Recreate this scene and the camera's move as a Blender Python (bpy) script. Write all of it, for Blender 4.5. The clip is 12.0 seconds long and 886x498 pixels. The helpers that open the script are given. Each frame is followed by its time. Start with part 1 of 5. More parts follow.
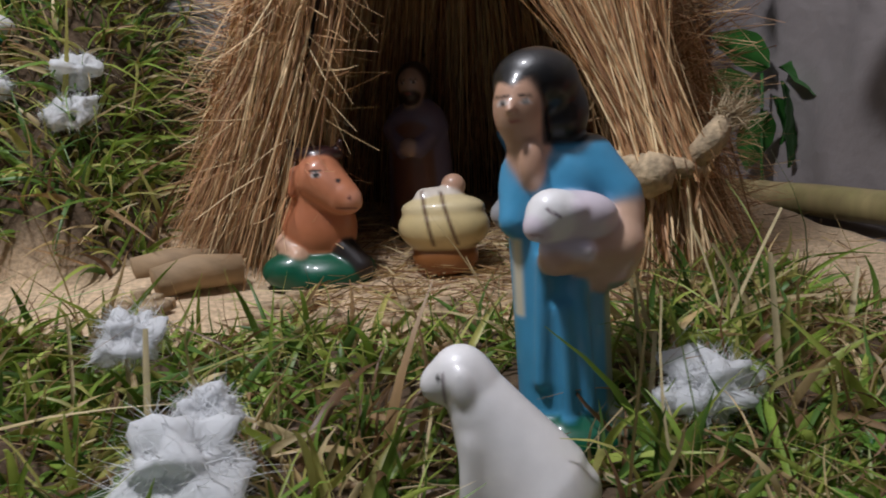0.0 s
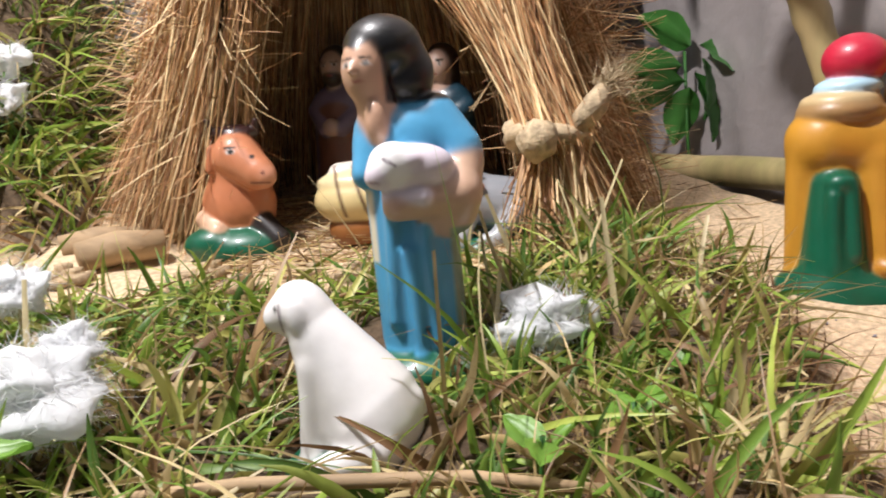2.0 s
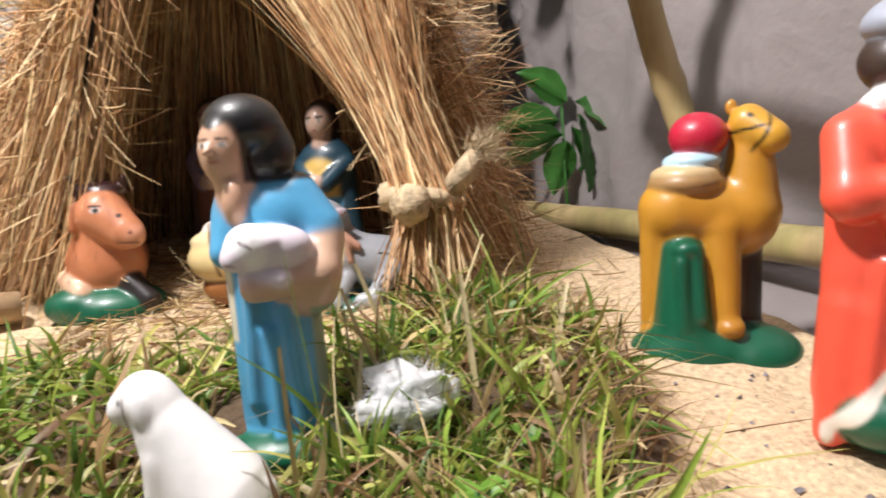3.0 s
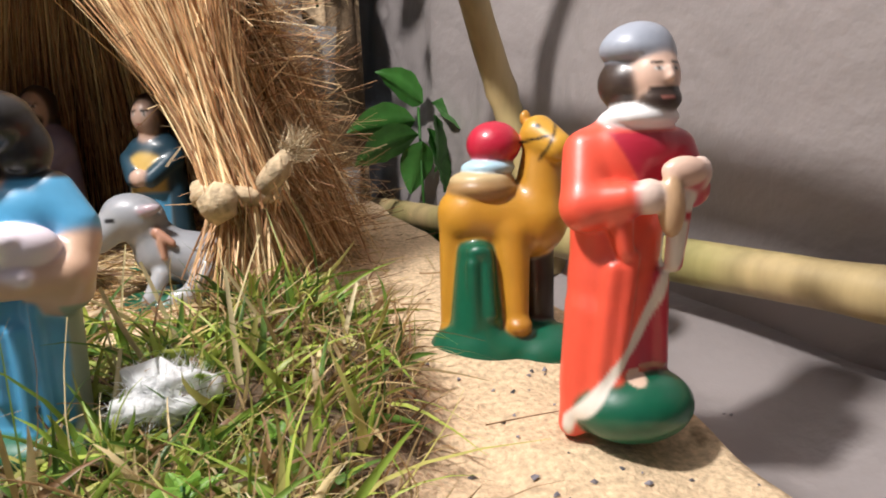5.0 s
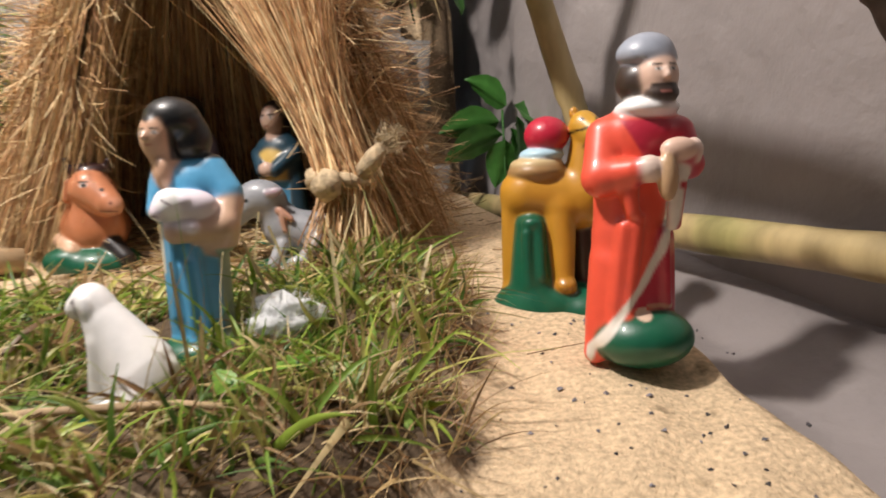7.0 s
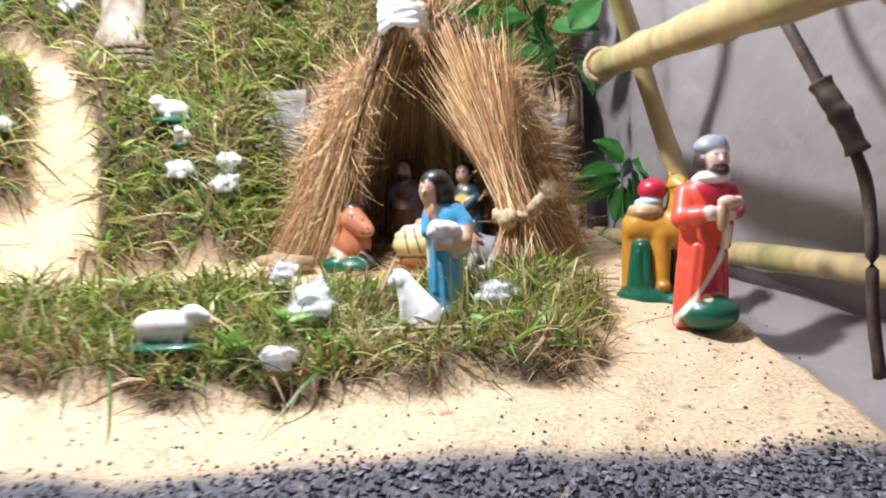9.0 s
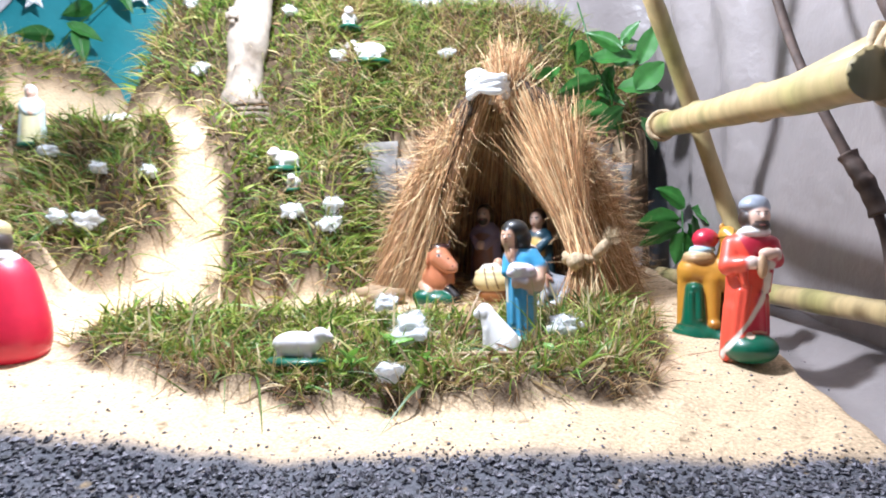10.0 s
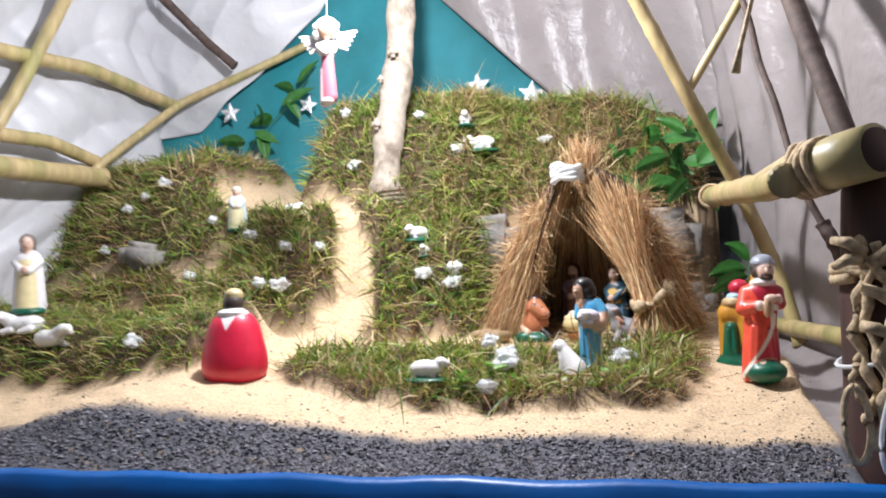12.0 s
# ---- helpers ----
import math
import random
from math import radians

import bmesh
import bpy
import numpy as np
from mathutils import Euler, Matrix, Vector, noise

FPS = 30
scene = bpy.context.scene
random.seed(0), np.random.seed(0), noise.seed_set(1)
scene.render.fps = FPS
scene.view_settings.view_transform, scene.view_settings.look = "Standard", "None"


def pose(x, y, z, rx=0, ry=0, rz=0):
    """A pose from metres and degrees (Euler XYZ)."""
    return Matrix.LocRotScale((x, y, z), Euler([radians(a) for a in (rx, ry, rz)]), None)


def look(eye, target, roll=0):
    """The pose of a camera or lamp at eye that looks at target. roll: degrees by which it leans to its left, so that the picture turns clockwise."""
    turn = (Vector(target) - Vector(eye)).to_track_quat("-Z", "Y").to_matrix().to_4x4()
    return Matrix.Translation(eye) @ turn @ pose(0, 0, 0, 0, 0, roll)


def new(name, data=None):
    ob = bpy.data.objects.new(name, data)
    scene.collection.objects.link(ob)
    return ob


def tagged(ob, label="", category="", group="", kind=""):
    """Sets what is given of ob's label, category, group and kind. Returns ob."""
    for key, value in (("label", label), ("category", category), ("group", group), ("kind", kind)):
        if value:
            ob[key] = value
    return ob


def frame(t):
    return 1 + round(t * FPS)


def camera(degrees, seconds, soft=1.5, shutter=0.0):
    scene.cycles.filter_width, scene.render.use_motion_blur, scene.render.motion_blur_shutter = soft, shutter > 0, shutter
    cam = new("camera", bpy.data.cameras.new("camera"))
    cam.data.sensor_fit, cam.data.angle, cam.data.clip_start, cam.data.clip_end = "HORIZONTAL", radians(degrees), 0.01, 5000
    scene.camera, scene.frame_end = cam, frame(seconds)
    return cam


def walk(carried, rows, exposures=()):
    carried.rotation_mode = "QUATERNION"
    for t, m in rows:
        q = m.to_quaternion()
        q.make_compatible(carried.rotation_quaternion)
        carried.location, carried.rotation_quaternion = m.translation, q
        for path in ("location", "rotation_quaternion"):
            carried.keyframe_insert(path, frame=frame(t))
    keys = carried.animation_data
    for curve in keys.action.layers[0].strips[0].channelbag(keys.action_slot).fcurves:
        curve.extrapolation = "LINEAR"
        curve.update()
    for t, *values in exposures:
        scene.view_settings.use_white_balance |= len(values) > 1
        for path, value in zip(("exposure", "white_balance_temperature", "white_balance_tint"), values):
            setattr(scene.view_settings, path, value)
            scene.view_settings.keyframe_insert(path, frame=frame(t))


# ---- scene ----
cam = camera(64.2, 12.0, soft=1.8, shutter=0.5)
PATH = [
    (0, (0.111, 0.084, 0.142), (-0.025, 2.059, -0.143), -3.5),
    (0.5, (0.127, 0.086, 0.14), (0.003, 2.061, -0.148), -4.3),
    (1, (0.142, 0.081, 0.138), (0.021, 2.055, -0.162), -4.6),
    (1.5, (0.157, 0.065, 0.126), (-0.005, 2.036, -0.175), -5.0),
    (2, (0.168, 0.058, 0.122), (0.059, 2.033, -0.174), -4.9),
    (2.5, (0.174, 0.058, 0.12), (0.173, 2.036, -0.17), -4.3),
    (3, (0.188, 0.056, 0.142), (0.358, 2.034, -0.093), -4.2),
    (3.5, (0.199, 0.051, 0.141), (0.461, 2.018, -0.109), -4.0),
    (3.7, (0.207, 0.046, 0.136), (0.519, 2.003, -0.134), -3.4),
    (5.5, (0.262, 0.028, 0.145), (0.673, 1.967, -0.12), -2.5),
    (6, (0.263, 0.012, 0.139), (0.615, 1.963, -0.12), -2.7),
    (6.5, (0.257, -0.022, 0.137), (0.494, 1.95, -0.098), -2.8),
    (7, (0.267, -0.072, 0.128), (0.38, 1.912, -0.102), -3.0),
    (8.8, (0.216, -0.343, 0.132), (0.018, 1.642, -0.003), -3.0),
    (9, (0.211, -0.396, 0.138), (0.02, 1.591, 0.018), -2.3),
    (9.5, (0.184, -0.488, 0.15), (-0.054, 1.497, 0.091), -2.0),
    (10, (0.21, -0.539, 0.156), (-0.162, 1.425, 0.126), -1.2),
    (10.5, (0.287, -0.613, 0.157), (-0.21, 1.324, 0.16), -1.0),
    (11, (0.341, -0.706, 0.157), (-0.25, 1.204, 0.216), -1.5),
    (11.5, (0.35, -0.772, 0.157), (-0.334, 1.106, 0.239), -1.4),
    (12, (0.362, -0.855, 0.165), (-0.376, 1.0, 0.285), -2.7),
]
EXPOSE = [(0, -0.9, 5700, 9), (1, -0.55, 5850, 8), (1.5, -0.2, 6000, 9), (2, 0.4, 6100, 9), (3, 0.52, 6200, 9), (5.5, 0.42, 6300, 8), (7, 0.18, 6600, 9), (9, 0.66, 5650, 7), (10, 0.86, 5300, 7), (10.5, 0.88, 5200, 7), (11.5, 0.80, 5500, 7), (12, 0.45, 5750, 8)]
walk(cam, [(t, look(eye, target, roll)) for t, eye, target, roll in PATH], EXPOSE)


# ---- light: one bulb hung over the model, dim room around it ----
world = bpy.data.worlds.new("room_light")
scene.world = world
world.use_nodes = True
world.node_tree.nodes["Background"].inputs[0].default_value = (0.80, 0.88, 1.0, 1)
world.node_tree.nodes["Background"].inputs[1].default_value = 0.10
bulb_data = bpy.data.lights.new("bulb_light", "POINT")
bulb_data.energy, bulb_data.color, bulb_data.shadow_soft_size = 46.0, (1.0, 0.92, 0.87), 0.04
bulb_light = new("bulb_light", bulb_data)
bulb_light.location = (-0.15, 0.20, 0.90)

rng = np.random.default_rng(7)


# ---- materials ----
def mat(name, rough=0.6, color=None, attr=False, vary=0.0, vary_scale=40.0, bump=0.0, bump_scale=120.0, coat=0.0, metal=0.0,
        second=None, second_scale=8.0, second_range=(0.45, 0.65), translucent=0.0, island=0.0, stretch=(1, 1, 1), bump_dist=0.002):
    m = bpy.data.materials.new(name)
    m.use_nodes = True
    nt = m.node_tree
    L, N = nt.links.new, nt.nodes.new
    b = nt.nodes["Principled BSDF"]
    out = nt.nodes["Material Output"]
    b.inputs["Roughness"].default_value = rough
    b.inputs["Metallic"].default_value = metal
    b.inputs["Coat Weight"].default_value = coat
    b.inputs["Coat Roughness"].default_value = 0.08
    tc = N("ShaderNodeTexCoord")
    mp = N("ShaderNodeMapping")
    mp.inputs["Scale"].default_value = stretch
    L(tc.outputs["Object"], mp.inputs["Vector"])
    if attr:
        a = N("ShaderNodeAttribute")
        a.attribute_name = "Col"
        col = a.outputs["Color"]
    else:
        r = N("ShaderNodeRGB")
        r.outputs[0].default_value = (*color, 1)
        col = r.outputs[0]

    def mix(kind, fac, a, c):
        x = N("ShaderNodeMix")
        x.data_type, x.blend_type = "RGBA", kind
        if isinstance(fac, float):
            x.inputs[0].default_value = fac
        else:
            L(fac, x.inputs[0])
        for s, v in ((6, a), (7, c)):
            if isinstance(v, tuple):
                x.inputs[s].default_value = (*v, 1)
            else:
                L(v, x.inputs[s])
        return x.outputs[2]

    def grain(scale, detail=4.0):
        n = N("ShaderNodeTexNoise")
        n.inputs["Scale"].default_value, n.inputs["Detail"].default_value = scale, detail
        L(mp.outputs[0], n.inputs["Vector"])
        return n.outputs[0]

    def ramp(v, lo, hi, a, c):
        x = N("ShaderNodeMapRange")
        L(v, x.inputs[0])
        for i, w in enumerate((lo, hi, a, c)):
            x.inputs[1 + i].default_value = w
        return x.outputs[0]

    if second:
        col = mix("MIX", ramp(grain(second_scale), *second_range, 0.0, 1.0), col, second)
    if vary:
        v = ramp(grain(vary_scale, 6.0), 0.3, 0.7, 1 - vary, 1 + vary)
        col = mix("MULTIPLY", 1.0, col, v)
    if island:
        g = N("ShaderNodeNewGeometry")
        v = ramp(g.outputs["Random Per Island"], 0.0, 1.0, 1 - island, 1 + island)
        col = mix("MULTIPLY", 1.0, col, v)
    L(col, b.inputs["Base Color"])
    if bump:
        bn = N("ShaderNodeBump")
        bn.inputs["Strength"].default_value, bn.inputs["Distance"].default_value = bump, bump_dist
        L(grain(bump_scale, 5.0), bn.inputs["Height"])
        L(bn.outputs[0], b.inputs["Normal"])
    if translucent:
        t = N("ShaderNodeBsdfTranslucent")
        L(col, t.inputs[0])
        ms = N("ShaderNodeMixShader")
        ms.inputs[0].default_value = translucent
        L(b.outputs[0], ms.inputs[1])
        L(t.outputs[0], ms.inputs[2])
        L(ms.outputs[0], out.inputs[0])
    return m


GLAZE = mat("glazed_paint", 0.40, attr=True, coat=0.3, vary=0.08, vary_scale=60, bump=0.12, bump_scale=90)
GRASS = mat("grass_blade", 0.45, attr=True, translucent=0.3, vary=0.15, vary_scale=80)
STRAW = mat("dry_straw", 0.55, attr=True, vary=0.2, vary_scale=90)
SAND = mat("sand_and_soil", 0.95, attr=True, vary=0.28, vary_scale=260, bump=0.9, bump_scale=320, second=(0.30, 0.22, 0.13), second_scale=55, second_range=(0.62, 0.74))
GRAVEL = mat("dark_gravel", 0.6, color=(0.125, 0.118, 0.135), island=0.9, vary=0.3, vary_scale=300, bump=0.5, bump_scale=400)
# Darkened copy of the white sheet; weaker light at right and back is in its colour.
SHADED_CLOTH = mat("shaded_plastic_sheet", 0.36, color=(0.33, 0.295, 0.29), vary=0.14, vary_scale=5, bump=0.8, bump_scale=14, translucent=0.15, bump_dist=0.012)
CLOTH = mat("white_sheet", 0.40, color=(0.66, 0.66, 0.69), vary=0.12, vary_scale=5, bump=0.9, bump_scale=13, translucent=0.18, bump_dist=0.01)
TEAL = mat("teal_cloth", 0.7, color=(0.022, 0.19, 0.225), vary=0.15, vary_scale=9, bump=0.3, bump_scale=30, bump_dist=0.006)
BLUE = mat("blue_cloth", 0.40, color=(0.003, 0.095, 0.36), vary=0.12, vary_scale=12, bump=0.3, bump_scale=60)
BAMBOO = mat("dry_bamboo", 0.42, color=(0.44, 0.34, 0.17), second=(0.31, 0.28, 0.11), second_scale=14, vary=0.22, vary_scale=50, stretch=(1, 1, 0.12), bump=0.15)
POSTWOOD = mat("dark_red_post", 0.7, color=(0.050, 0.022, 0.018), vary=0.4, vary_scale=40, bump=0.6, bump_scale=60, stretch=(1, 1, 0.3))
DARKWOOD = mat("dark_branch", 0.75, color=(0.075, 0.05, 0.04), vary=0.4, vary_scale=60, bump=0.7, bump_scale=90)
BARK = mat("pale_bark", 0.85, color=(0.37, 0.315, 0.255), second=(0.17, 0.135, 0.10), second_scale=18, second_range=(0.55, 0.75), vary=0.25, vary_scale=50, bump=0.7, bump_scale=70)
OLDBARK = mat("cracked_bark", 0.9, color=(0.25, 0.20, 0.15), vary=0.4, vary_scale=70, bump=0.8, bump_scale=90)
CLOD = mat("sandy_clod", 0.95, color=(0.48, 0.36, 0.22), vary=0.3, vary_scale=200, bump=0.9, bump_scale=260, second=(0.24, 0.17, 0.10), second_scale=30)
STONE = mat("grey_stone", 0.9, color=(0.30, 0.28, 0.25), second=(0.16, 0.15, 0.14), second_scale=14, vary=0.3, vary_scale=60, bump=0.8, bump_scale=80)
ROPE = mat("hemp_rope", 0.85, color=(0.48, 0.37, 0.23), vary=0.35, vary_scale=150, bump=0.8, bump_scale=260)
WEED = mat("weed_leaf", 0.42, color=(0.17, 0.33, 0.045), vary=0.25, vary_scale=60, translucent=0.3, bump=0.2)
LEAF = mat("broad_leaf", 0.38, color=(0.045, 0.15, 0.028), vary=0.25, vary_scale=60, translucent=0.2, island=0.3, bump=0.2)
WOOL = mat("cotton_wool", 0.95, color=(0.86, 0.87, 0.88), translucent=0.4, bump=0.35, bump_scale=220)
TINSEL = mat("silver_glitter", 0.25, color=(0.80, 0.84, 0.88), metal=0.7, bump=1.0, bump_scale=420, vary=0.2, vary_scale=300)
# Straw lining colour lowered to near black: the interior's shade is in it.
THATCHIN = mat("shade_dark_thatch", 0.95, color=(0.032, 0.018, 0.010), vary=0.5, vary_scale=70, bump=1.0, bump_scale=110, stretch=(1, 1, 0.25), bump_dist=0.006)
FLOORM = mat("room_floor", 0.6, color=(0.16, 0.14, 0.13), vary=0.2, vary_scale=4)
CUTWOOD = mat("cut_wood", 0.75, color=(0.36, 0.25, 0.14), vary=0.25, vary_scale=70, bump=0.4, bump_scale=120, stretch=(0.2, 1, 1))


# ---- mesh helpers ----
def mesh_from(name, v, f, material, cols=None, smooth=True):
    me = bpy.data.meshes.new(name)
    v = np.asarray(v, dtype=np.float32)
    f = np.asarray(f, dtype=np.int32)
    k = f.shape[1]
    me.vertices.add(len(v))
    me.vertices.foreach_set("co", v.ravel())
    me.loops.add(f.size)
    me.loops.foreach_set("vertex_index", f.ravel())
    me.polygons.add(len(f))
    me.polygons.foreach_set("loop_start", np.arange(0, f.size, k, dtype=np.int32))
    me.polygons.foreach_set("use_smooth", np.full(len(f), smooth))
    me.update(calc_edges=True)
    if cols is not None:
        a = me.color_attributes.new("Col", "FLOAT_COLOR", "POINT")
        c = np.ones((len(v), 4), dtype=np.float32)
        c[:, :3] = cols
        a.data.foreach_set("color", c.ravel())
    me.materials.append(material)
    return me


def thing(name, label, category, group="", kind="", at=(0, 0, 0)):
    ob = new(name)
    ob.empty_display_size = 0.01
    ob.location = at
    return tagged(ob, label, category, group, kind)


def under(name, me, parent, label=""):
    ob = new(name, me)
    ob.parent = parent
    return tagged(ob, label) if label else ob


def part(name, bm, material, parent=None, label="", smooth=True):
    me = bpy.data.meshes.new(name)
    bm.to_mesh(me)
    bm.free()
    me.polygons.foreach_set("use_smooth", np.full(len(me.polygons), smooth))
    me.materials.append(material)
    ob = new(name, me)
    ob.parent = parent
    return tagged(ob, label) if label else ob


def tube(points, radii, sides=12, cap=True):
    """Vertices and quads of a tube along points."""
    p = np.asarray(points, float)
    n = len(p)
    r = np.broadcast_to(np.asarray(radii, float), (n,))
    t = np.gradient(p, axis=0)
    t /= np.linalg.norm(t, axis=1)[:, None] + 1e-12
    ref = np.array([0.0, 0.0, 1.0]) if abs(t[0, 2]) < 0.9 else np.array([1.0, 0.0, 0.0])
    u = np.cross(t, ref)
    u /= np.linalg.norm(u, axis=1)[:, None] + 1e-12
    w = np.cross(t, u)
    ang = np.linspace(0, 2 * np.pi, sides, endpoint=False)
    v = p[:, None] + r[:, None, None] * (np.cos(ang)[None, :, None] * u[:, None] + np.sin(ang)[None, :, None] * w[:, None])
    v = v.reshape(-1, 3)
    f = [(i * sides + j, i * sides + (j + 1) % sides, (i + 1) * sides + (j + 1) % sides, (i + 1) * sides + j) for i in range(n - 1) for j in range(sides)]
    if cap:
        for i, row in ((0, 0), (n - 1, (n - 1) * sides)):
            c = len(v)
            v = np.vstack([v, p[i]])
            f += [(row + j, row + (j + 1) % sides, c, c) if i else (row + (j + 1) % sides, row + j, c, c) for j in range(sides)]
    return v, f


def tube_mesh(name, points, radii, material, sides=12):
    v, f = tube(points, radii, sides)
    bm = bmesh.new()
    vs = [bm.verts.new(x) for x in v]
    for q in f:
        q = list(dict.fromkeys(q))
        bm.faces.new([vs[i] for i in q])
    bmesh.ops.recalc_face_normals(bm, faces=bm.faces)
    me = bpy.data.meshes.new(name)
    bm.to_mesh(me)
    bm.free()
    me.polygons.foreach_set("use_smooth", np.full(len(me.polygons), True))
    me.materials.append(material)
    return me


def smooth01(a, b, x):
    t = np.clip((x - a) / (b - a), 0, 1)
    return t * t * (3 - 2 * t)


def ribbons(name, base, way, length, width, bend, cols, material, segs=4, tip=0.08, drop=0.0):
    """Many thin blades in one mesh: base points, unit directions, lengths, widths, sideways bends."""
    n = len(base)
    side = np.cross(way, rng.normal(size=(n, 3)))
    side /= np.linalg.norm(side, axis=1)[:, None] + 1e-9
    out = np.cross(side, way)
    t = np.linspace(0, 1, segs + 1)
    mid = base[:, None] + way[:, None] * (length[:, None] * t)[..., None] + out[:, None] * (bend[:, None] * t ** 2)[..., None]
    mid[..., 2] -= (drop * length[:, None] * t ** 2.2)
    w = width[:, None] * (1 - (1 - tip) * t ** 1.6) * 0.5
    a = mid - side[:, None] * w[..., None]
    c = mid + side[:, None] * w[..., None]
    keel = mid + out[:, None] * (w * 0.5)[..., None]
    v = np.stack([a, keel, c], 2).reshape(-1, 3)
    k = segs + 1
    s = (np.arange(n)[:, None] * k + np.arange(segs)[None]).ravel() * 3
    f = np.concatenate([np.stack([s, s + 1, s + 4, s + 3], 1), np.stack([s + 1, s + 2, s + 5, s + 4], 1)])
    cc = np.repeat(cols, k * 3, axis=0)
    return mesh_from(name, v, f, material, cc)


def unit(a):
    return a / (np.linalg.norm(a, axis=-1, keepdims=True) + 1e-9)


# ---- sculpted figures: rounded forms blended into one skin, painted by form ----
def ball(c, r, col, turn=0.0, k=0.004):
    r = (r, r, r) if isinstance(r, (int, float)) else r
    return ("ball", np.array(c), np.array(r), radians(turn), np.array(col), k)


def limb(a, b, ra, rb, col, sq=1.0, k=0.004):
    return ("limb", np.array(a), np.array(b), (ra, rb, sq), np.array(col), k)


def form_distance(q, p):
    if q[0] == "ball":
        d = p - q[1]
        c, s = math.cos(q[3]), math.sin(q[3])
        d = np.stack([d[..., 0] * c + d[..., 2] * s, d[..., 1], -d[..., 0] * s + d[..., 2] * c], -1)
        k0 = np.linalg.norm(d / q[2], axis=-1)
        k1 = np.linalg.norm(d / q[2] ** 2, axis=-1) + 1e-9
        return k0 * (k0 - 1) / k1
    a, b, (ra, rb, sq) = q[1], q[2], q[3]
    s = np.array([1, 1 / sq, 1])
    d, ab = (p - a) * s, (b - a) * s
    h = np.clip((d @ ab) / (ab @ ab), 0, 1)
    return np.linalg.norm(d - h[..., None] * ab, axis=-1) - (ra + (rb - ra) * h)


def sculpt(name, forms, voxel=0.0022, paint=(), cut=None, slim=None):
    ctr = np.array([q[1] for q in forms] + [q[2] if q[0] == "limb" else q[1] for q in forms])
    rad = np.array([max(q[3][:2]) * max(1, q[3][2]) if q[0] == "limb" else q[2].max() for q in forms] * 2)
    lo, hi = (ctr - rad[:, None]).min(0) - 3 * voxel, (ctr + rad[:, None]).max(0) + 3 * voxel
    n = np.ceil((hi - lo) / voxel).astype(int) + 1
    g = np.stack(np.meshgrid(*[lo[i] + voxel * np.arange(n[i]) for i in range(3)], indexing="ij"), -1)
    D = None
    for q in forms:
        d = form_distance(q, g)
        if D is None:
            D = d
        else:
            k = q[5]
            h = np.clip(0.5 + 0.5 * (D - d) / k, 0, 1)
            D = D * (1 - h) + d * h - k * h * (1 - h)
    if cut is not None:
        D = np.maximum(D, cut - g[..., 2])
    ins = D < 0
    cells = np.zeros(n - 1, bool)
    cnt = np.zeros(n - 1)
    acc = np.zeros((*(n - 1), 3))
    corner = [(i, j, k) for i in (0, 1) for j in (0, 1) for k in (0, 1)]

    def sl(c):
        return tuple(slice(c[i], n[i] - 1 + c[i]) for i in range(3))
    for c in corner:
        for ax in range(3):
            if c[ax] == 0:
                e = list(c)
                e[ax] = 1
                A, B = D[sl(c)], D[sl(e)]
                m = (A < 0) != (B < 0)
                t = np.where(m, A / np.where(m, A - B, 1), 0)
                pos = g[sl(c)].copy()
                pos[..., ax] += t * voxel
                acc += pos * m[..., None]
                cnt += m
    act = cnt > 0
    idx = -np.ones(n - 1, int)
    idx[act] = np.arange(act.sum())
    v = acc[act] / cnt[act][:, None]
    faces = []
    for ax in range(3):
        o1, o2 = (ax + 1) % 3, (ax + 2) % 3
        a = [slice(1, n[i] - 1) for i in range(3)]
        a[ax] = slice(0, n[ax] - 1)
        b = list(a)
        b[ax] = slice(1, n[ax])
        A, B = ins[tuple(a)], ins[tuple(b)]
        m = A != B
        w = np.argwhere(m)
        off = np.array([1, 1, 1])
        off[ax] = 0
        w = w + off
        q = []
        for d1, d2 in ((0, 0), (1, 0), (1, 1), (0, 1)):
            z = w.copy()
            z[:, o1] -= d1
            z[:, o2] -= d2
            q.append(idx[z[:, 0], z[:, 1], z[:, 2]])
        q = np.stack(q, 1)
        flip = ~A[m]
        q[flip] = q[flip][:, ::-1]
        faces.append(q)
    f = np.concatenate(faces)
    dist = np.stack([form_distance(q, v) for q in forms], 1)
    w = np.exp(-(dist - dist.min(1, keepdims=True)) / 0.0006)
    w /= w.sum(1, keepdims=True)
    cols = w @ np.stack([q[4] for q in forms])
    for test, col in paint:
        m = np.clip(test(v), 0, 1)[:, None]
        cols = cols * (1 - m) + np.array(col) * m
    if slim is not None:
        k = np.interp(v[:, 2], slim[0], slim[1])
        v[:, 0] *= k
        v[:, 1] *= k
    return mesh_from(name, v, f, GLAZE, cols)


def figure(name, label, category, me, x, y, z, turn=0, group="", lean=0):
    ob = new(name, me)
    ob.matrix_world = pose(x, y, z, 0, lean, turn)
    return tagged(ob, label, category, group)


# ---- the ground of the model ----
def lerp(x, xs, ys):
    return np.interp(x, xs, ys)


def island(x, y):
    front = lerp(x, [-0.40, -0.36, -0.25, -0.1, 0.1, 0.27, 0.33], [0.235, 0.165, 0.130, 0.128, 0.148, 0.20, 0.32])
    back = lerp(x, [-0.40, -0.26, -0.15, -0.06, 0.0, 0.18, 0.25, 0.36], [0.28, 0.35, 0.44, 0.47, 0.47, 0.48, 0.55, 0.55])
    right = lerp(y, [0.15, 0.22, 0.31, 0.42, 0.56], [0.26, 0.30, 0.305, 0.335, 0.30])
    return smooth01(-0.004, 0.022, y - front) * smooth01(-0.004, 0.04, back - y) * smooth01(-0.004, 0.025, right - x) * smooth01(-0.385, -0.35, x)


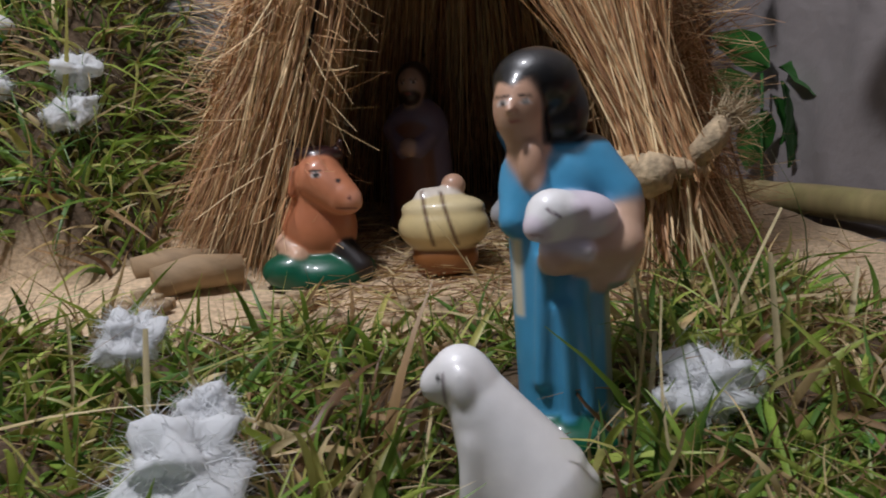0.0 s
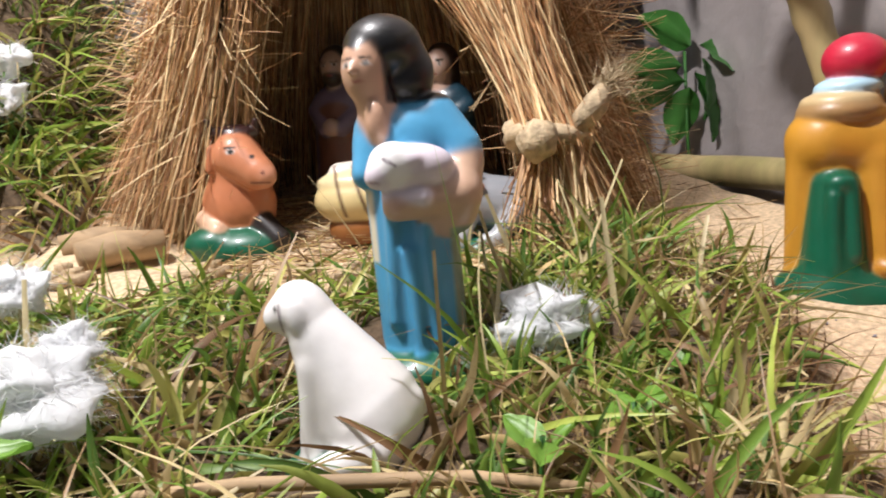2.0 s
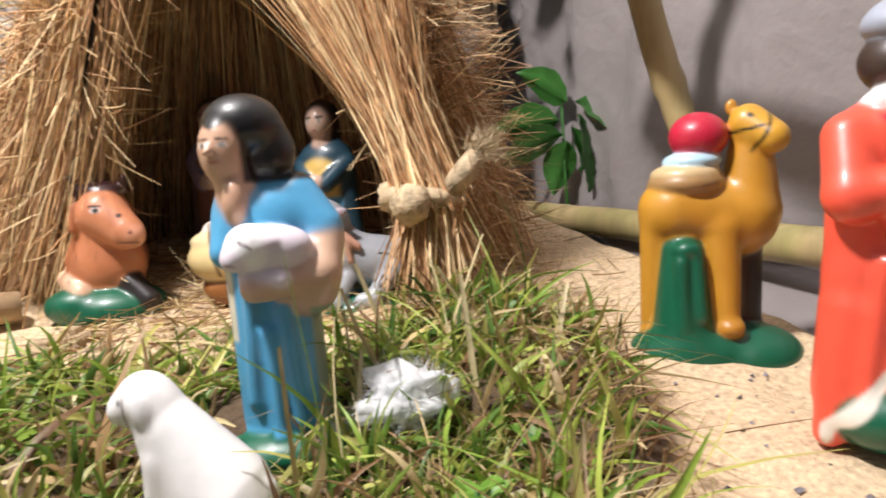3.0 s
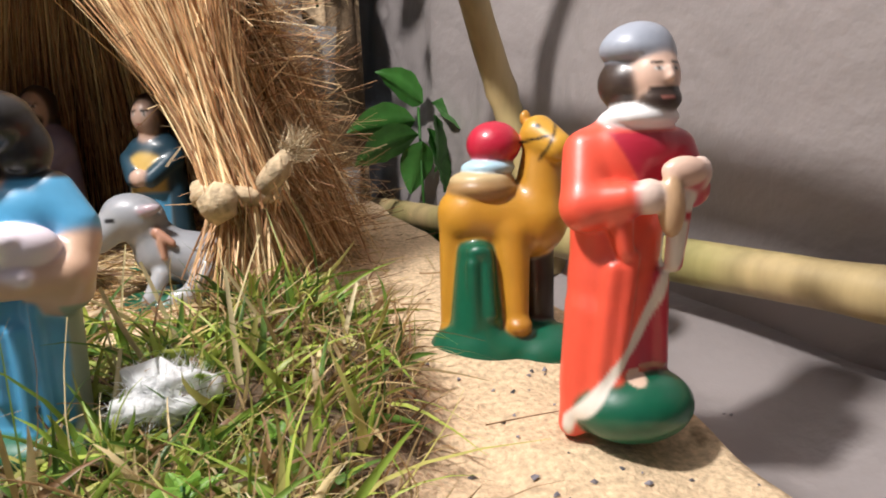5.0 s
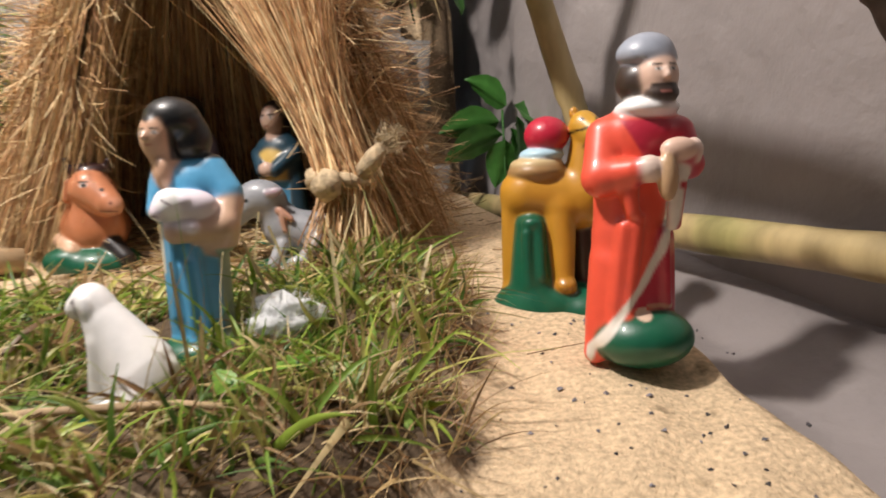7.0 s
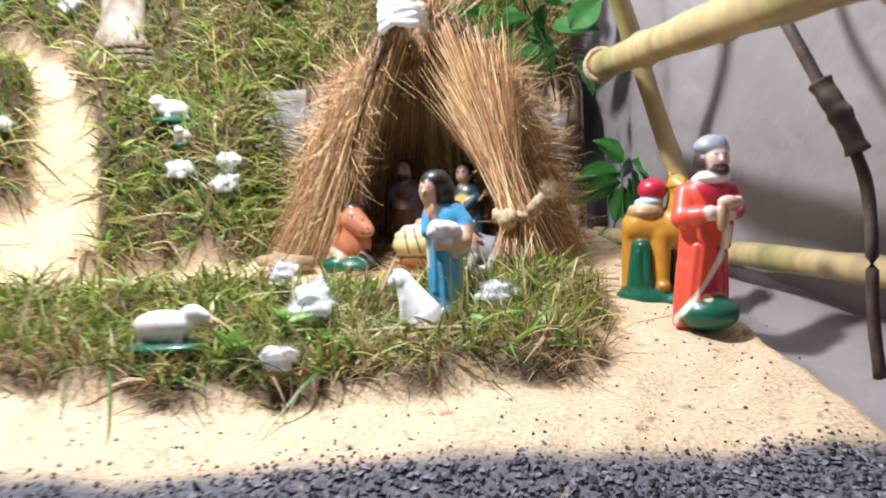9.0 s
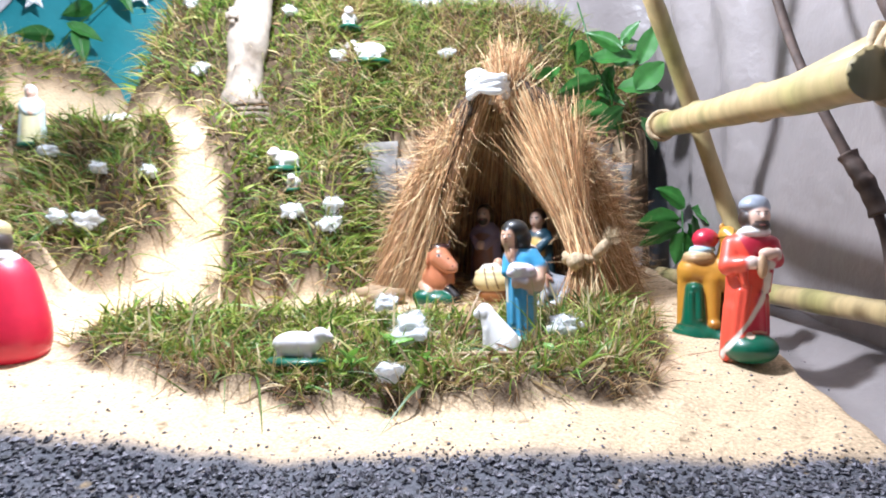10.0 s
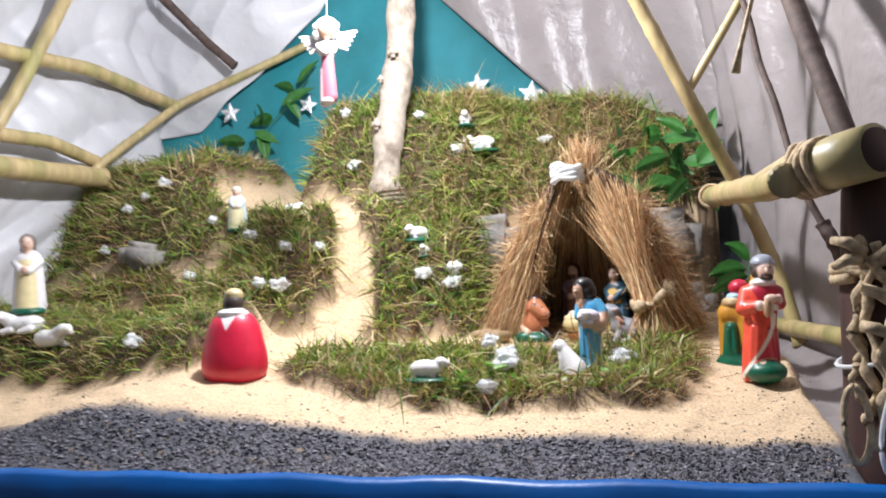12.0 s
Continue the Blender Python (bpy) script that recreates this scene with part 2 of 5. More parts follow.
def wall_line(x):
    return 0.815 + 0.17 * (x + 0.3)


def turf(x, y):
    """Where grass grows, 0 to 1, over the whole model."""
    x, y = x + 0.008 * np.sin(61 * y + 2 * np.sin(47 * x)), y + 0.008 * np.sin(53 * x + 2 * np.sin(41 * y))
    path = np.abs(x - lerp(y, [0.25, 0.45, 0.56, 0.63, 0.69, 0.74], [-0.33, -0.425, -0.435, -0.455, -0.51, -0.60]))
    wide = lerp(y, [0.3, 0.46, 0.58, 0.7, 0.74], [0.15, 0.060, 0.040, 0.034, 0.02])
    hill = smooth01(0, 0.02, path - wide) * (x < -0.15) * smooth01(0.42, 0.45, y - 0.14 * smooth01(-0.45, -0.3, x))
    hill = np.maximum(hill, smooth01(0.77, 0.79, y) * (x < -0.15))
    shelf = smooth01(0.645, 0.66, y) * smooth01(0.775, 0.755, y) * smooth01(-0.86, -0.82, x) * smooth01(-0.475, -0.50, x)
    bare = smooth01(0.66, 0.69, y) * smooth01(-0.95, -0.91, x) * smooth01(-0.66, -0.70, x)
    cleft = np.maximum(np.exp(-((x + 0.80 + 0.12 * (y - 0.6)) / 0.028) ** 2) * smooth01(0.46, 0.54, y), np.exp(-((y - 0.515 - 0.10 * (x + 0.9)) / 0.022) ** 2) * smooth01(-0.78, -0.84, x)) * 0.9
    hill = hill * (1 - shelf) * (1 - bare) * (1 - cleft)
    left = smooth01(-0.50, -0.535, x) * smooth01(0.115, 0.14, y) * smooth01(0.345, 0.325, y)
    bank = smooth01(0.0, 0.02, y - wall_line(x)) * (x > -0.3)
    return np.clip(np.maximum.reduce([island(x, y), hill, left, bank]), 0, 1)


def ground_z(x, y):
    z = -0.043 + 0.165 * y + 0.16 * np.maximum(0, -x - 0.05) * (1 - 0.75 * smooth01(-0.45, -0.8, x)) - 0.014 * smooth01(0.2, 0.35, x)
    z = z + (-0.062 - z) * smooth01(0.075 + 0.16 * x, -0.09 + 0.16 * x, y)
    z = z + 0.016 * island(x, y) - 0.020 * np.exp(-((x - 0.112) ** 2 + (y - 0.305) ** 2) / 0.0030)
    pathz = lerp(y, [0.36, 0.47, 0.59, 0.68, 0.77, 0.86, 0.92, 1.3], [0.05, 0.087, 0.155, 0.35, 0.395, 0.60, 0.68, 0.72])
    rightz = lerp(y, [0.5, 0.57, 0.60, 0.65, 0.70, 0.80, 0.87, 0.93, 1.3], [0.045, 0.055, 0.11, 0.185, 0.27, 0.345, 0.58, 0.66, 0.68])
    leftz = lerp(y, [0.36, 0.42, 0.45, 0.58, 0.66, 0.74, 0.86, 1.3], [0.06, 0.085, 0.135, 0.285, 0.375, 0.405, 0.45, 0.50])
    moundz = lerp(y, [0.36, 0.42, 0.45, 0.58, 0.66, 0.76, 0.84, 0.92, 1.3], [0.06, 0.085, 0.135, 0.285, 0.375, 0.41, 0.58, 0.67, 0.72])
    farz = lerp(y, [0.36, 0.42, 0.47, 0.53, 0.56, 0.64, 0.75, 1.3], [0.09, 0.12, 0.20, 0.27, 0.36, 0.50, 0.54, 0.56])
    h = pathz + (rightz - pathz) * smooth01(-0.435, -0.34, x)
    h = h + (moundz - h) * smooth01(-0.465, -0.56, x)
    h = h + (leftz - h) * smooth01(-0.64, -0.74, x)
    h = h + (farz - h) * smooth01(-0.84, -0.98, x)
    m = smooth01(-0.13, -0.24, x) * smooth01(0.36, 0.44, y)
    z = z + (h - z) * m
    block = smooth01(-0.49, -0.55, x) * smooth01(0.105, 0.20, y) * smooth01(0.40, 0.34, y)
    z = z + block * (0.085 + 0.03 * smooth01(-0.7, -1.0, x))
    up = y - wall_line(x)
    bank = 0.34 + np.clip(up, 0, 0.16) * 2.0 * (1 - 0.2 * smooth01(0.1, 0.3, x))
    z = np.where((x > -0.24) & (up > 0.015), np.maximum(z, bank), z)
    # turf lies as thick sods with bulging edges and an uneven top
    grown = turf(x, y)
    sod = smooth01(0.1, 0.9, grown) * m
    z = z + 0.032 * sod * (1 + 0.45 * np.sin(23 * x + 2 * np.sin(19 * y)) * np.sin(21 * y + 1.5 * np.sin(17 * x)))
    nz = 0.006 * np.sin(31 * x + 3 * np.sin(17 * y)) * np.sin(27 * y + 2 * np.sin(23 * x)) + 0.0025 * np.sin(97 * x + 40 * y) * np.sin(83 * y - 31 * x)
    return z + nz * (0.5 + grown)


def build_ground():
    xs, ys = np.arange(-1.50, 0.4601, 0.006), np.arange(-0.20, 1.30, 0.006)
    X, Y = np.meshgrid(xs, ys, indexing="ij")
    # the right rim follows the sheet
    Y = np.maximum(Y, -0.072 + 0.135 * X)
    rim = lerp(Y, [-0.2, 0.15, 0.3, 0.5, 1.05, 1.3], [0.52, 0.495, 0.472, 0.465, 0.33, 0.33])
    X = np.where(X > 0.2, 0.2 + (X - 0.2) * (rim - 0.2) / 0.26, X)
    Z = ground_z(X, Y) - 0.03 * smooth01(-0.02, 0.0, X - rim)
    v = np.stack([X, Y, Z], -1).reshape(-1, 3)
    nx, ny = len(xs), len(ys)
    i = (np.arange(nx - 1)[:, None] * ny + np.arange(ny - 1)[None]).ravel()
    f = np.stack([i, i + ny, i + ny + 1, i + 1], 1)
    t = turf(v[:, 0], v[:, 1])[:, None]
    t = np.clip(t * 1.3, 0, 1)
    steep = smooth01(0.4, 0.9, np.abs(np.gradient(Z, 0.006, axis=1))).reshape(-1, 1)
    grey = np.clip(smooth01(0.01, -0.02, v[:, 1] - 0.055 - 0.16 * v[:, 0]), 0, 1)[:, None]
    cols = np.array([0.62, 0.465, 0.295]) * (1 - t) + np.array([0.085, 0.055, 0.03]) * t
    cols = cols * (1 - grey) + np.array([0.11, 0.11, 0.125]) * grey
    ob = new("ground", mesh_from("ground", v, f, SAND, cols))
    return tagged(ob, "tan sand ground with dark soil under the turf", "ground", kind="structure")


build_ground()


def build_gravel():
    n = 40000
    x = rng.uniform(-1.2, 0.47, n)
    y = rng.uniform(-0.26, 0.16, n)
    edge = 0.050 + 0.16 * x + 0.006 * np.sin(19 * x)
    keep = (y < edge + rng.normal(0, 0.010, n)) & (y > -0.062 + 0.135 * x)
    x, y = x[keep], y[keep]
    # specks strewn over the sand
    px, py = rng.uniform(-0.9, 0.47, 900), rng.uniform(0.03, 0.45, 900)
    ok = (turf(px, py) < 0.05) & (py > 0.05 + 0.16 * px)
    px, py = px[ok], py[ok]
    edge = np.r_[edge[keep], np.full(len(px), -1.0)]
    x, y = np.r_[x, px], np.r_[y, py]
    keep = slice(None)
    z = ground_z(x, y)
    r = rng.uniform(0.0015, 0.0037, len(x)) * np.where(y > edge[keep] - 0.01, 0.55, 1.0)
    base = np.array([(1, 0, 0), (-1, 0, 0), (0, 1, 0), (0, -1, 0), (0, 0, 1), (0, 0, -1)], float)
    tri = np.array([(0, 2, 4), (2, 1, 4), (1, 3, 4), (3, 0, 4), (2, 0, 5), (1, 2, 5), (3, 1, 5), (0, 3, 5)])
    ang = rng.uniform(0, 6.28, len(x))
    b = base[None] * rng.uniform(0.6, 1.3, (len(x), 6, 1)) + rng.normal(0, 0.25, (len(x), 6, 3))
    c, s = np.cos(ang)[:, None], np.sin(ang)[:, None]
    b = np.stack([b[..., 0] * c - b[..., 1] * s, b[..., 0] * s + b[..., 1] * c, b[..., 2] * 0.8], -1)
    v = (b * r[:, None, None] + np.stack([x, y, z + r * 0.3], -1)[:, None]).reshape(-1, 3)
    f = (tri[None] + 6 * np.arange(len(x))[:, None, None]).reshape(-1, 3)
    ob = new("gravel", mesh_from("gravel", v, f, GRAVEL, smooth=False))
    tagged(ob, "strip of dark blue-grey gravel before the sand", "gravel", kind="stuff")


build_gravel()


# ---- grass ----
GREENS = np.array([(0.25, 0.36, 0.05), (0.17, 0.28, 0.04), (0.36, 0.43, 0.08), (0.44, 0.42, 0.12), (0.10, 0.19, 0.035)])
DRY = np.array([(0.52, 0.38, 0.18), (0.36, 0.23, 0.11), (0.62, 0.50, 0.27), (0.22, 0.125, 0.06)])


def grass(name, label, n, box, lens, widths, dry, keep=None, low=0.0):
    x = rng.uniform(box[0], box[1], n)
    y = rng.uniform(box[2], box[3], n)
    m = rng.uniform(0, 1, n) < turf(x, y) ** 1.5
    for fx, fy, fr in ((0.115, 0.305, 0.036), (0.105, 0.268, 0.026), (0.132, 0.372, 0.026), (0.392, 0.47, 0.04), (-0.095, 0.195, 0.02), (-0.66, 0.69, 0.04)):
        m &= np.hypot(x - fx, y - fy) > fr
    if keep is not None:
        m &= keep(x, y)
    x, y = x[m], y[m]
    n = len(x)
    base = np.stack([x, y, ground_z(x, y) - 0.002], -1)
    up = rng.normal(0, 0.75, (n, 3))
    e = 0.004
    up[:, 0] -= (ground_z(x + e, y) - ground_z(x - e, y)) / (2 * e) * 0.6
    up[:, 1] -= (ground_z(x, y + e) - ground_z(x, y - e)) / (2 * e) * 0.6
    up[:, 2] = np.abs(up[:, 2]) * 0.5 + rng.uniform(0.25, 1.1, n)
    way = unit(up)
    clump = 0.5 + 0.5 * np.sin(71 * x + 3 * np.sin(43 * y)) * np.sin(67 * y + 3 * np.sin(51 * x + 1))
    patch = 0.5 + 0.5 * np.sin(17 * x + 2 * np.sin(13 * y)) * np.sin(15 * y + 2 * np.sin(19 * x + 2))
    length = rng.uniform(lens[0], lens[1], n) * rng.uniform(0.6, 1.15, n) * (0.72 + 0.5 * clump)
    width = rng.uniform(widths[0], widths[1], n)
    bend = rng.normal(0, 0.6, n) * length
    is_dry = rng.uniform(0, 1, n) < dry * (0.35 + 1.3 * patch)
    cols = np.where(is_dry[:, None], DRY[rng.integers(0, 4, n)], GREENS[rng.integers(0, 5, n)]) * rng.uniform(0.7, 1.3, (n, 1))
    ob = new(name, ribbons(name, base, way, length, width, bend, cols, GRASS, segs=5, drop=0.34))
    tagged(ob, label, "grass", kind="stuff")


grass("island_grass", "long green grass turf on the sand before the hut", 7600, (-0.40, 0.36, 0.12, 0.56), (0.028, 0.062), (0.0026, 0.0060), 0.26, keep=lambda x, y: (island(x, y - 0.022) > 0.5) & (island(x + 0.018, y) > 0.5))
grass("island_thin_grass", "fine curling grass in the turf", 3200, (-0.40, 0.36, 0.12, 0.56), (0.03, 0.075), (0.0009, 0.002), 0.55)
grass("island_hay", "brown dead grass matted at the turf edge", 9500, (-0.40, 0.36, 0.12, 0.56), (0.022, 0.055), (0.0008, 0.0017), 1.5, keep=lambda x, y: (island(x, y) < 0.98) | (x > 0.17) | (y < 0.21))
grass("hill_grass", "green grass turf on the sloping hill", 19000, (-1.35, -0.12, 0.38, 1.02), (0.030, 0.070), (0.0026, 0.0058), 0.36)
grass("hill_thin_grass", "fine curling grass on the sloping hill", 9000, (-1.35, -0.12, 0.38, 1.02), (0.035, 0.08), (0.001, 0.0022), 0.6)
grass("left_grass", "green grass turf beside the sand", 6500, (-1.35, -0.48, 0.1, 0.36), (0.024, 0.056), (0.0016, 0.0038), 0.34)
grass("bank_grass", "dull green grass on the bank over the stone wall", 14000, (-0.32, 0.33, 0.78, 1.06), (0.03, 0.075), (0.0014, 0.0034), 0.6)


# ---- stone wall behind the hut ----
def rounded_block(name, size, seed, rough=0.012, bev=0.22):
    bm = bmesh.new()
    bmesh.ops.create_cube(bm, size=1.0)
    bmesh.ops.bevel(bm, geom=bm.edges[:], offset=bev, segments=2, affect="EDGES")
    bmesh.ops.subdivide_edges(bm, edges=bm.edges[:], cuts=1, use_grid_fill=True)
    for v in bm.verts:
        v.co = Vector((v.co.x * size[0], v.co.y * size[1], v.co.z * size[2]))
        v.co += noise.noise_vector(v.co * 14 + Vector((seed * 3.1, seed, 0))) * rough
    return bm


stone_wall = thing("stone_wall", "rough grey stone block wall behind the hut", "wall", kind="structure")
for i, (x, z, w, h, d) in enumerate([(-0.215, 0.262, 0.27, 0.165, 0.09), (0.035, 0.268, 0.23, 0.155, 0.09), (0.232, 0.252, 0.165, 0.165, 0.10),
                                    (-0.17, 0.10, 0.25, 0.155, 0.09), (0.085, 0.105, 0.26, 0.165, 0.09), (0.265, 0.088, 0.13, 0.15, 0.10)]):
    ob = part("stone", rounded_block("stone", (w, d, h), i), STONE, stone_wall)
    ob.matrix_world = pose(x, wall_line(x) - 0.005, z, 0, (i % 3 - 1) * 2, 9.6)


# ---- sheets ----
def sheet(name, label, fn, nu, nv, material, u=(0, 1), v=(0, 1), thick=0.0015):
    U, V = np.meshgrid(np.linspace(*u, nu), np.linspace(*v, nv), indexing="ij")
    X, Y, Z = fn(U, V)
    p = np.stack([X, Y, Z], -1).reshape(-1, 3)
    i = (np.arange(nu - 1)[:, None] * nv + np.arange(nv - 1)[None]).ravel()
    f = np.stack([i, i + nv, i + nv + 1, i + 1], 1)
    ob = new(name, mesh_from(name, p, f, material))
    so = ob.modifiers.new("thickness", "SOLIDIFY")
    so.thickness = thick
    return tagged(ob, label, "cloth", kind="structure")


def folds(a, b, n1=38.0, n2=11.0):
    return 0.5 * np.sin(n1 * a + 2.0 * np.sin(3.1 * b) + 1.5 * np.sin(7 * a)) + 0.6 * np.sin(n2 * a + 1.7 * b)


def crumple(a, b):
    """Sharp creases of a sheet that was folded and sags between its ties."""
    c = np.abs(np.sin(9 * a + 6 * b + 1.5 * np.sin(5 * b))) + np.abs(np.sin(13 * b - 7 * a + 1.2 * np.sin(7 * a))) + 0.6 * np.abs(np.sin(23 * a + 4 * np.sin(8 * b)))
    return 0.020 * (c - 1.3)


def right_x(y):
    return 0.605 - 0.30 * (y - 0.35)


def right_sheet(U, V):
    y, z = U, V
    amp = 0.007 + 0.017 * smooth01(0.15, 0.6, z)
    x = right_x(y) + amp * folds(y, z) + 0.004 * np.sin(41 * (y + 0.45 * z) + 4 * np.sin(6 * z + 3 * y)) ** 3 * smooth01(-0.1, 0.5, np.sin(11 * y - 4 * z)) + 0.0035 * np.sin(58 * y + 33 * z + 3 * np.sin(9 * z)) * smooth01(-0.2, 0.6, np.sin(7 * y + 5 * z)) - 0.10 * smooth01(0.45, 1.3, z) * smooth01(0.2, 1.0, y)
    return x, y + 0.3 * amp * folds(y, z), z


def floor_sheet(U, V):
    y = U
    lo, hi = 0.43, right_x(y) + 0.004
    x = lo + (hi - lo) * V
    z = -0.066 + 0.135 * y + 0.02 * V ** 2 - 0.05 * smooth01(0.17, 0.02, y) + 0.009 * np.sin(8 * V + 5 * y + 1.5 * np.sin(9 * y)) * V * (1 - V) * 4 + 0.002 * np.sin(31 * x + 47 * y)
    return x, y, z


def teal_y(x):
    return 1.315 + 0.32 * np.minimum(0, x + 0.2)


sheet("right_sheet", "white plastic sheet hung as a side wall", right_sheet, 260, 150, SHADED_CLOTH, (-0.30, 1.38), (-0.07, 1.35))
sheet("floor_sheet", "white plastic sheet spread under the sand edge", floor_sheet, 120, 60, SHADED_CLOTH, (-0.30, 1.1), (0, 1))
sheet("teal_backdrop", "teal cloth backdrop behind the hill", lambda U, V: (U, teal_y(U) + 0.012 * folds(U, V, 17, 6), V), 120, 40, TEAL, (-1.55, 0.45), (0.25, 1.40))
sheet("left_sheet", "white plastic sheet hung as a side wall", lambda U, V: (-1.30 - 0.06 * smooth01(0.8, 1.1, U) + 0.016 * folds(U, V, 21, 8) + crumple(U, V), U, V), 220, 160, CLOTH, (-0.6, 1.08), (-0.1, 1.35))
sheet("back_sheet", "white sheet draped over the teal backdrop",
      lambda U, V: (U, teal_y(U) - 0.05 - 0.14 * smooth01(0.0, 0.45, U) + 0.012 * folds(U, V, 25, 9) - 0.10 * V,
                    (np.interp(U, [-0.50, -0.42, -0.05, 0.12, 0.45], [1.20, 1.09, 0.70, 0.64, 0.55])) * (1 - V) + 1.42 * V), 120, 40, SHADED_CLOTH, (-0.50, 0.50), (0, 1))
sheet("corner_sheet", "white sheet draped over the backdrop corner",
      lambda U, V: (U, teal_y(U) - 0.04 + 0.012 * folds(U, V, 23, 9) + 0.6 * crumple(U, 0.6 * V) - 0.06 * V,
                    (np.interp(U, [-1.5, -1.20, -0.98, -0.80, -0.70], [0.68, 0.72, 0.90, 1.08, 1.25])) * (1 - V) + 1.42 * V), 130, 90, CLOTH, (-1.5, -0.70), (0, 1))
sheet("canopy", "white plastic sheet stretched over as a canopy",
      lambda U, V: (U, V, 1.40 + 0.03 * folds(U, V, 9, 5) - 0.04 * np.cos(3 * U)), 60, 50, CLOTH, (-1.5, 0.75), (-0.25, 1.4))


# ---- bamboo ----
def pole(name, label, points, r, nodes=4, material=None, wobble=0.0, sides=16, group="bamboo frame", cat="pole"):
    p = np.asarray(points, float)
    s = np.r_[0, np.cumsum(np.linalg.norm(np.diff(p, axis=0), axis=1))]
    n = 70
    t = np.linspace(0, s[-1], n)
    q = np.stack([np.interp(t, s, p[:, i]) for i in range(3)], -1)
    if len(p) > 2:
        for _ in range(5):
            q[1:-1] = (q[:-2] + q[1:-1] * 2 + q[2:]) / 4
    q += wobble * np.stack([np.sin(t * 23), np.cos(t * 31), np.sin(t * 17 + 1)], -1)
    ph = t / s[-1] * nodes % 1.0
    d = np.minimum(ph, 1 - ph) / nodes * s[-1]
    rr = r * (1 + 0.13 * np.exp(-(d / 0.004) ** 2) - 0.05 * np.exp(-((d - 0.009) / 0.004) ** 2)) * (1 + 0.03 * np.sin(t * 40))
    ob = new(name, tube_mesh(name, q, rr, material or BAMBOO, sides))
    return tagged(ob, label, cat, group)


BP = "dry yellow bamboo pole of the side frame"
pole("bamboo_pole", "long pale bamboo pole lying along the side sheet", [(0.332, 1.12, 0.076), (0.52, 0.485, 0.0615), (0.665, 0.0, 0.051), (0.70, -0.12, 0.049)], 0.0158, 5)
pole("bamboo_pole", "pale bamboo beam resting on the corner post", [(0.345, 0.655, 0.330), (0.395, 0.30, 0.296), (0.423, 0.12, 0.278), (0.434, 0.05, 0.2745)], 0.0190, 3)
pole("bamboo_pole", "thin leaning bamboo pole before the side sheet", [(0.20, 0.43, 0.78), (0.316, 0.506, 0.507), (0.39, 0.616, 0.352), (0.435, 0.66, 0.235), (0.462, 0.66, 0.15), (0.485, 0.64, 0.03)], 0.0135, 5)
pole("bamboo_pole", "thin leaning bamboo pole before the side sheet", [(0.455, 0.36, 0.70), (0.48, 0.30, 0.575), (0.518, 0.20, 0.354), (0.535, 0.155, 0.25)], 0.0145, 2, material=DARKWOOD)
pole("bamboo_pole", BP, [(0.316, 0.51, 0.507), (0.37, 0.50, 0.585), (0.46, 0.48, 0.72)], 0.008, 2)
pole("bamboo_pole", BP, [(-1.25, -0.1, 0.81), (-1.25, 0.326, 0.804), (-1.245, 0.60, 0.83), (-1.25, 0.918, 0.80)], 0.020, 4)
pole("bamboo_pole", BP, [(-1.245, 0.55, 0.50), (-1.225, 0.605, 0.567), (-1.21, 0.90, 0.80), (-0.95, 1.03, 0.93), (-0.80, 1.09, 1.0)], 0.013, 5)
pole("bamboo_pole", BP, [(-1.24, 0.62, 1.22), (-1.235, 0.503, 0.998), (-1.235, 0.354, 0.698), (-1.24, 0.30, 0.60)], 0.017, 3)
pole("bamboo_pole", BP, [(-1.22, 0.70, 1.26), (-1.20, 0.80, 1.121), (-1.10, 0.90, 0.98), (-1.02, 0.93, 0.90)], 0.014, 3, material=DARKWOOD)
pole("bamboo_pole", BP, [(-1.24, 0.0, 0.58), (-1.24, 0.324, 0.593), (-1.24, 0.45, 0.60), (-1.24, 0.62, 0.565)], 0.018, 3)
pole("bamboo_pole", BP, [(-1.22, 0.0, 0.50), (-1.22, 0.323, 0.51), (-1.22, 0.60, 0.522)], 0.028, 2)
pole("branch", "dark twisted dry branch before the sheet", [(0.40, 0.52, 0.72), (0.435, 0.45, 0.581), (0.455, 0.37, 0.40), (0.478, 0.30, 0.29), (0.503, 0.275, 0.213), (0.520, 0.255, 0.155), (0.524, 0.25, 0.09), (0.53, 0.245, -0.03)], 0.0055, 3, DARKWOOD, 0.0035, 8, "", "branch")
pole("branch", "short thick dark branch stub", [(0.495, 0.28, 0.235), (0.507, 0.268, 0.20), (0.515, 0.26, 0.17)], 0.010, 2, DARKWOOD, 0.002, 8, "", "branch")

# the corner post with its lashings
POST_AT, POST_SIZE = (-0.094, 0.222, -0.043), 1.26


def on_post(p):
    return tuple((a - b) / POST_SIZE for a, b in zip(p, POST_AT))


post = thing("corner_post", "weathered wooden corner post lashed with hemp rope", "post", at=POST_AT)
post.scale = (POST_SIZE, POST_SIZE, POST_SIZE)
under("trunk", tube_mesh("trunk", [(0.508, -0.098, -0.615), (0.508, -0.098, 0.0), (0.510, -0.096, 0.14), (0.514, -0.095, 0.262)], [0.054, 0.053, 0.050, 0.044], POSTWOOD, 18), post)
log_end = under("cross_log", tube_mesh("cross_log", [on_post(p) for p in ((0.414, 0.180, 0.284), (0.424, 0.130, 0.283), (0.450, 0.090, 0.287), (0.492, 0.050, 0.292), (0.522, 0.018, 0.295))], [0.0150, 0.0165, 0.021, 0.0245, 0.0240], BAMBOO, 18), post, "thick pale end of the lashed log")
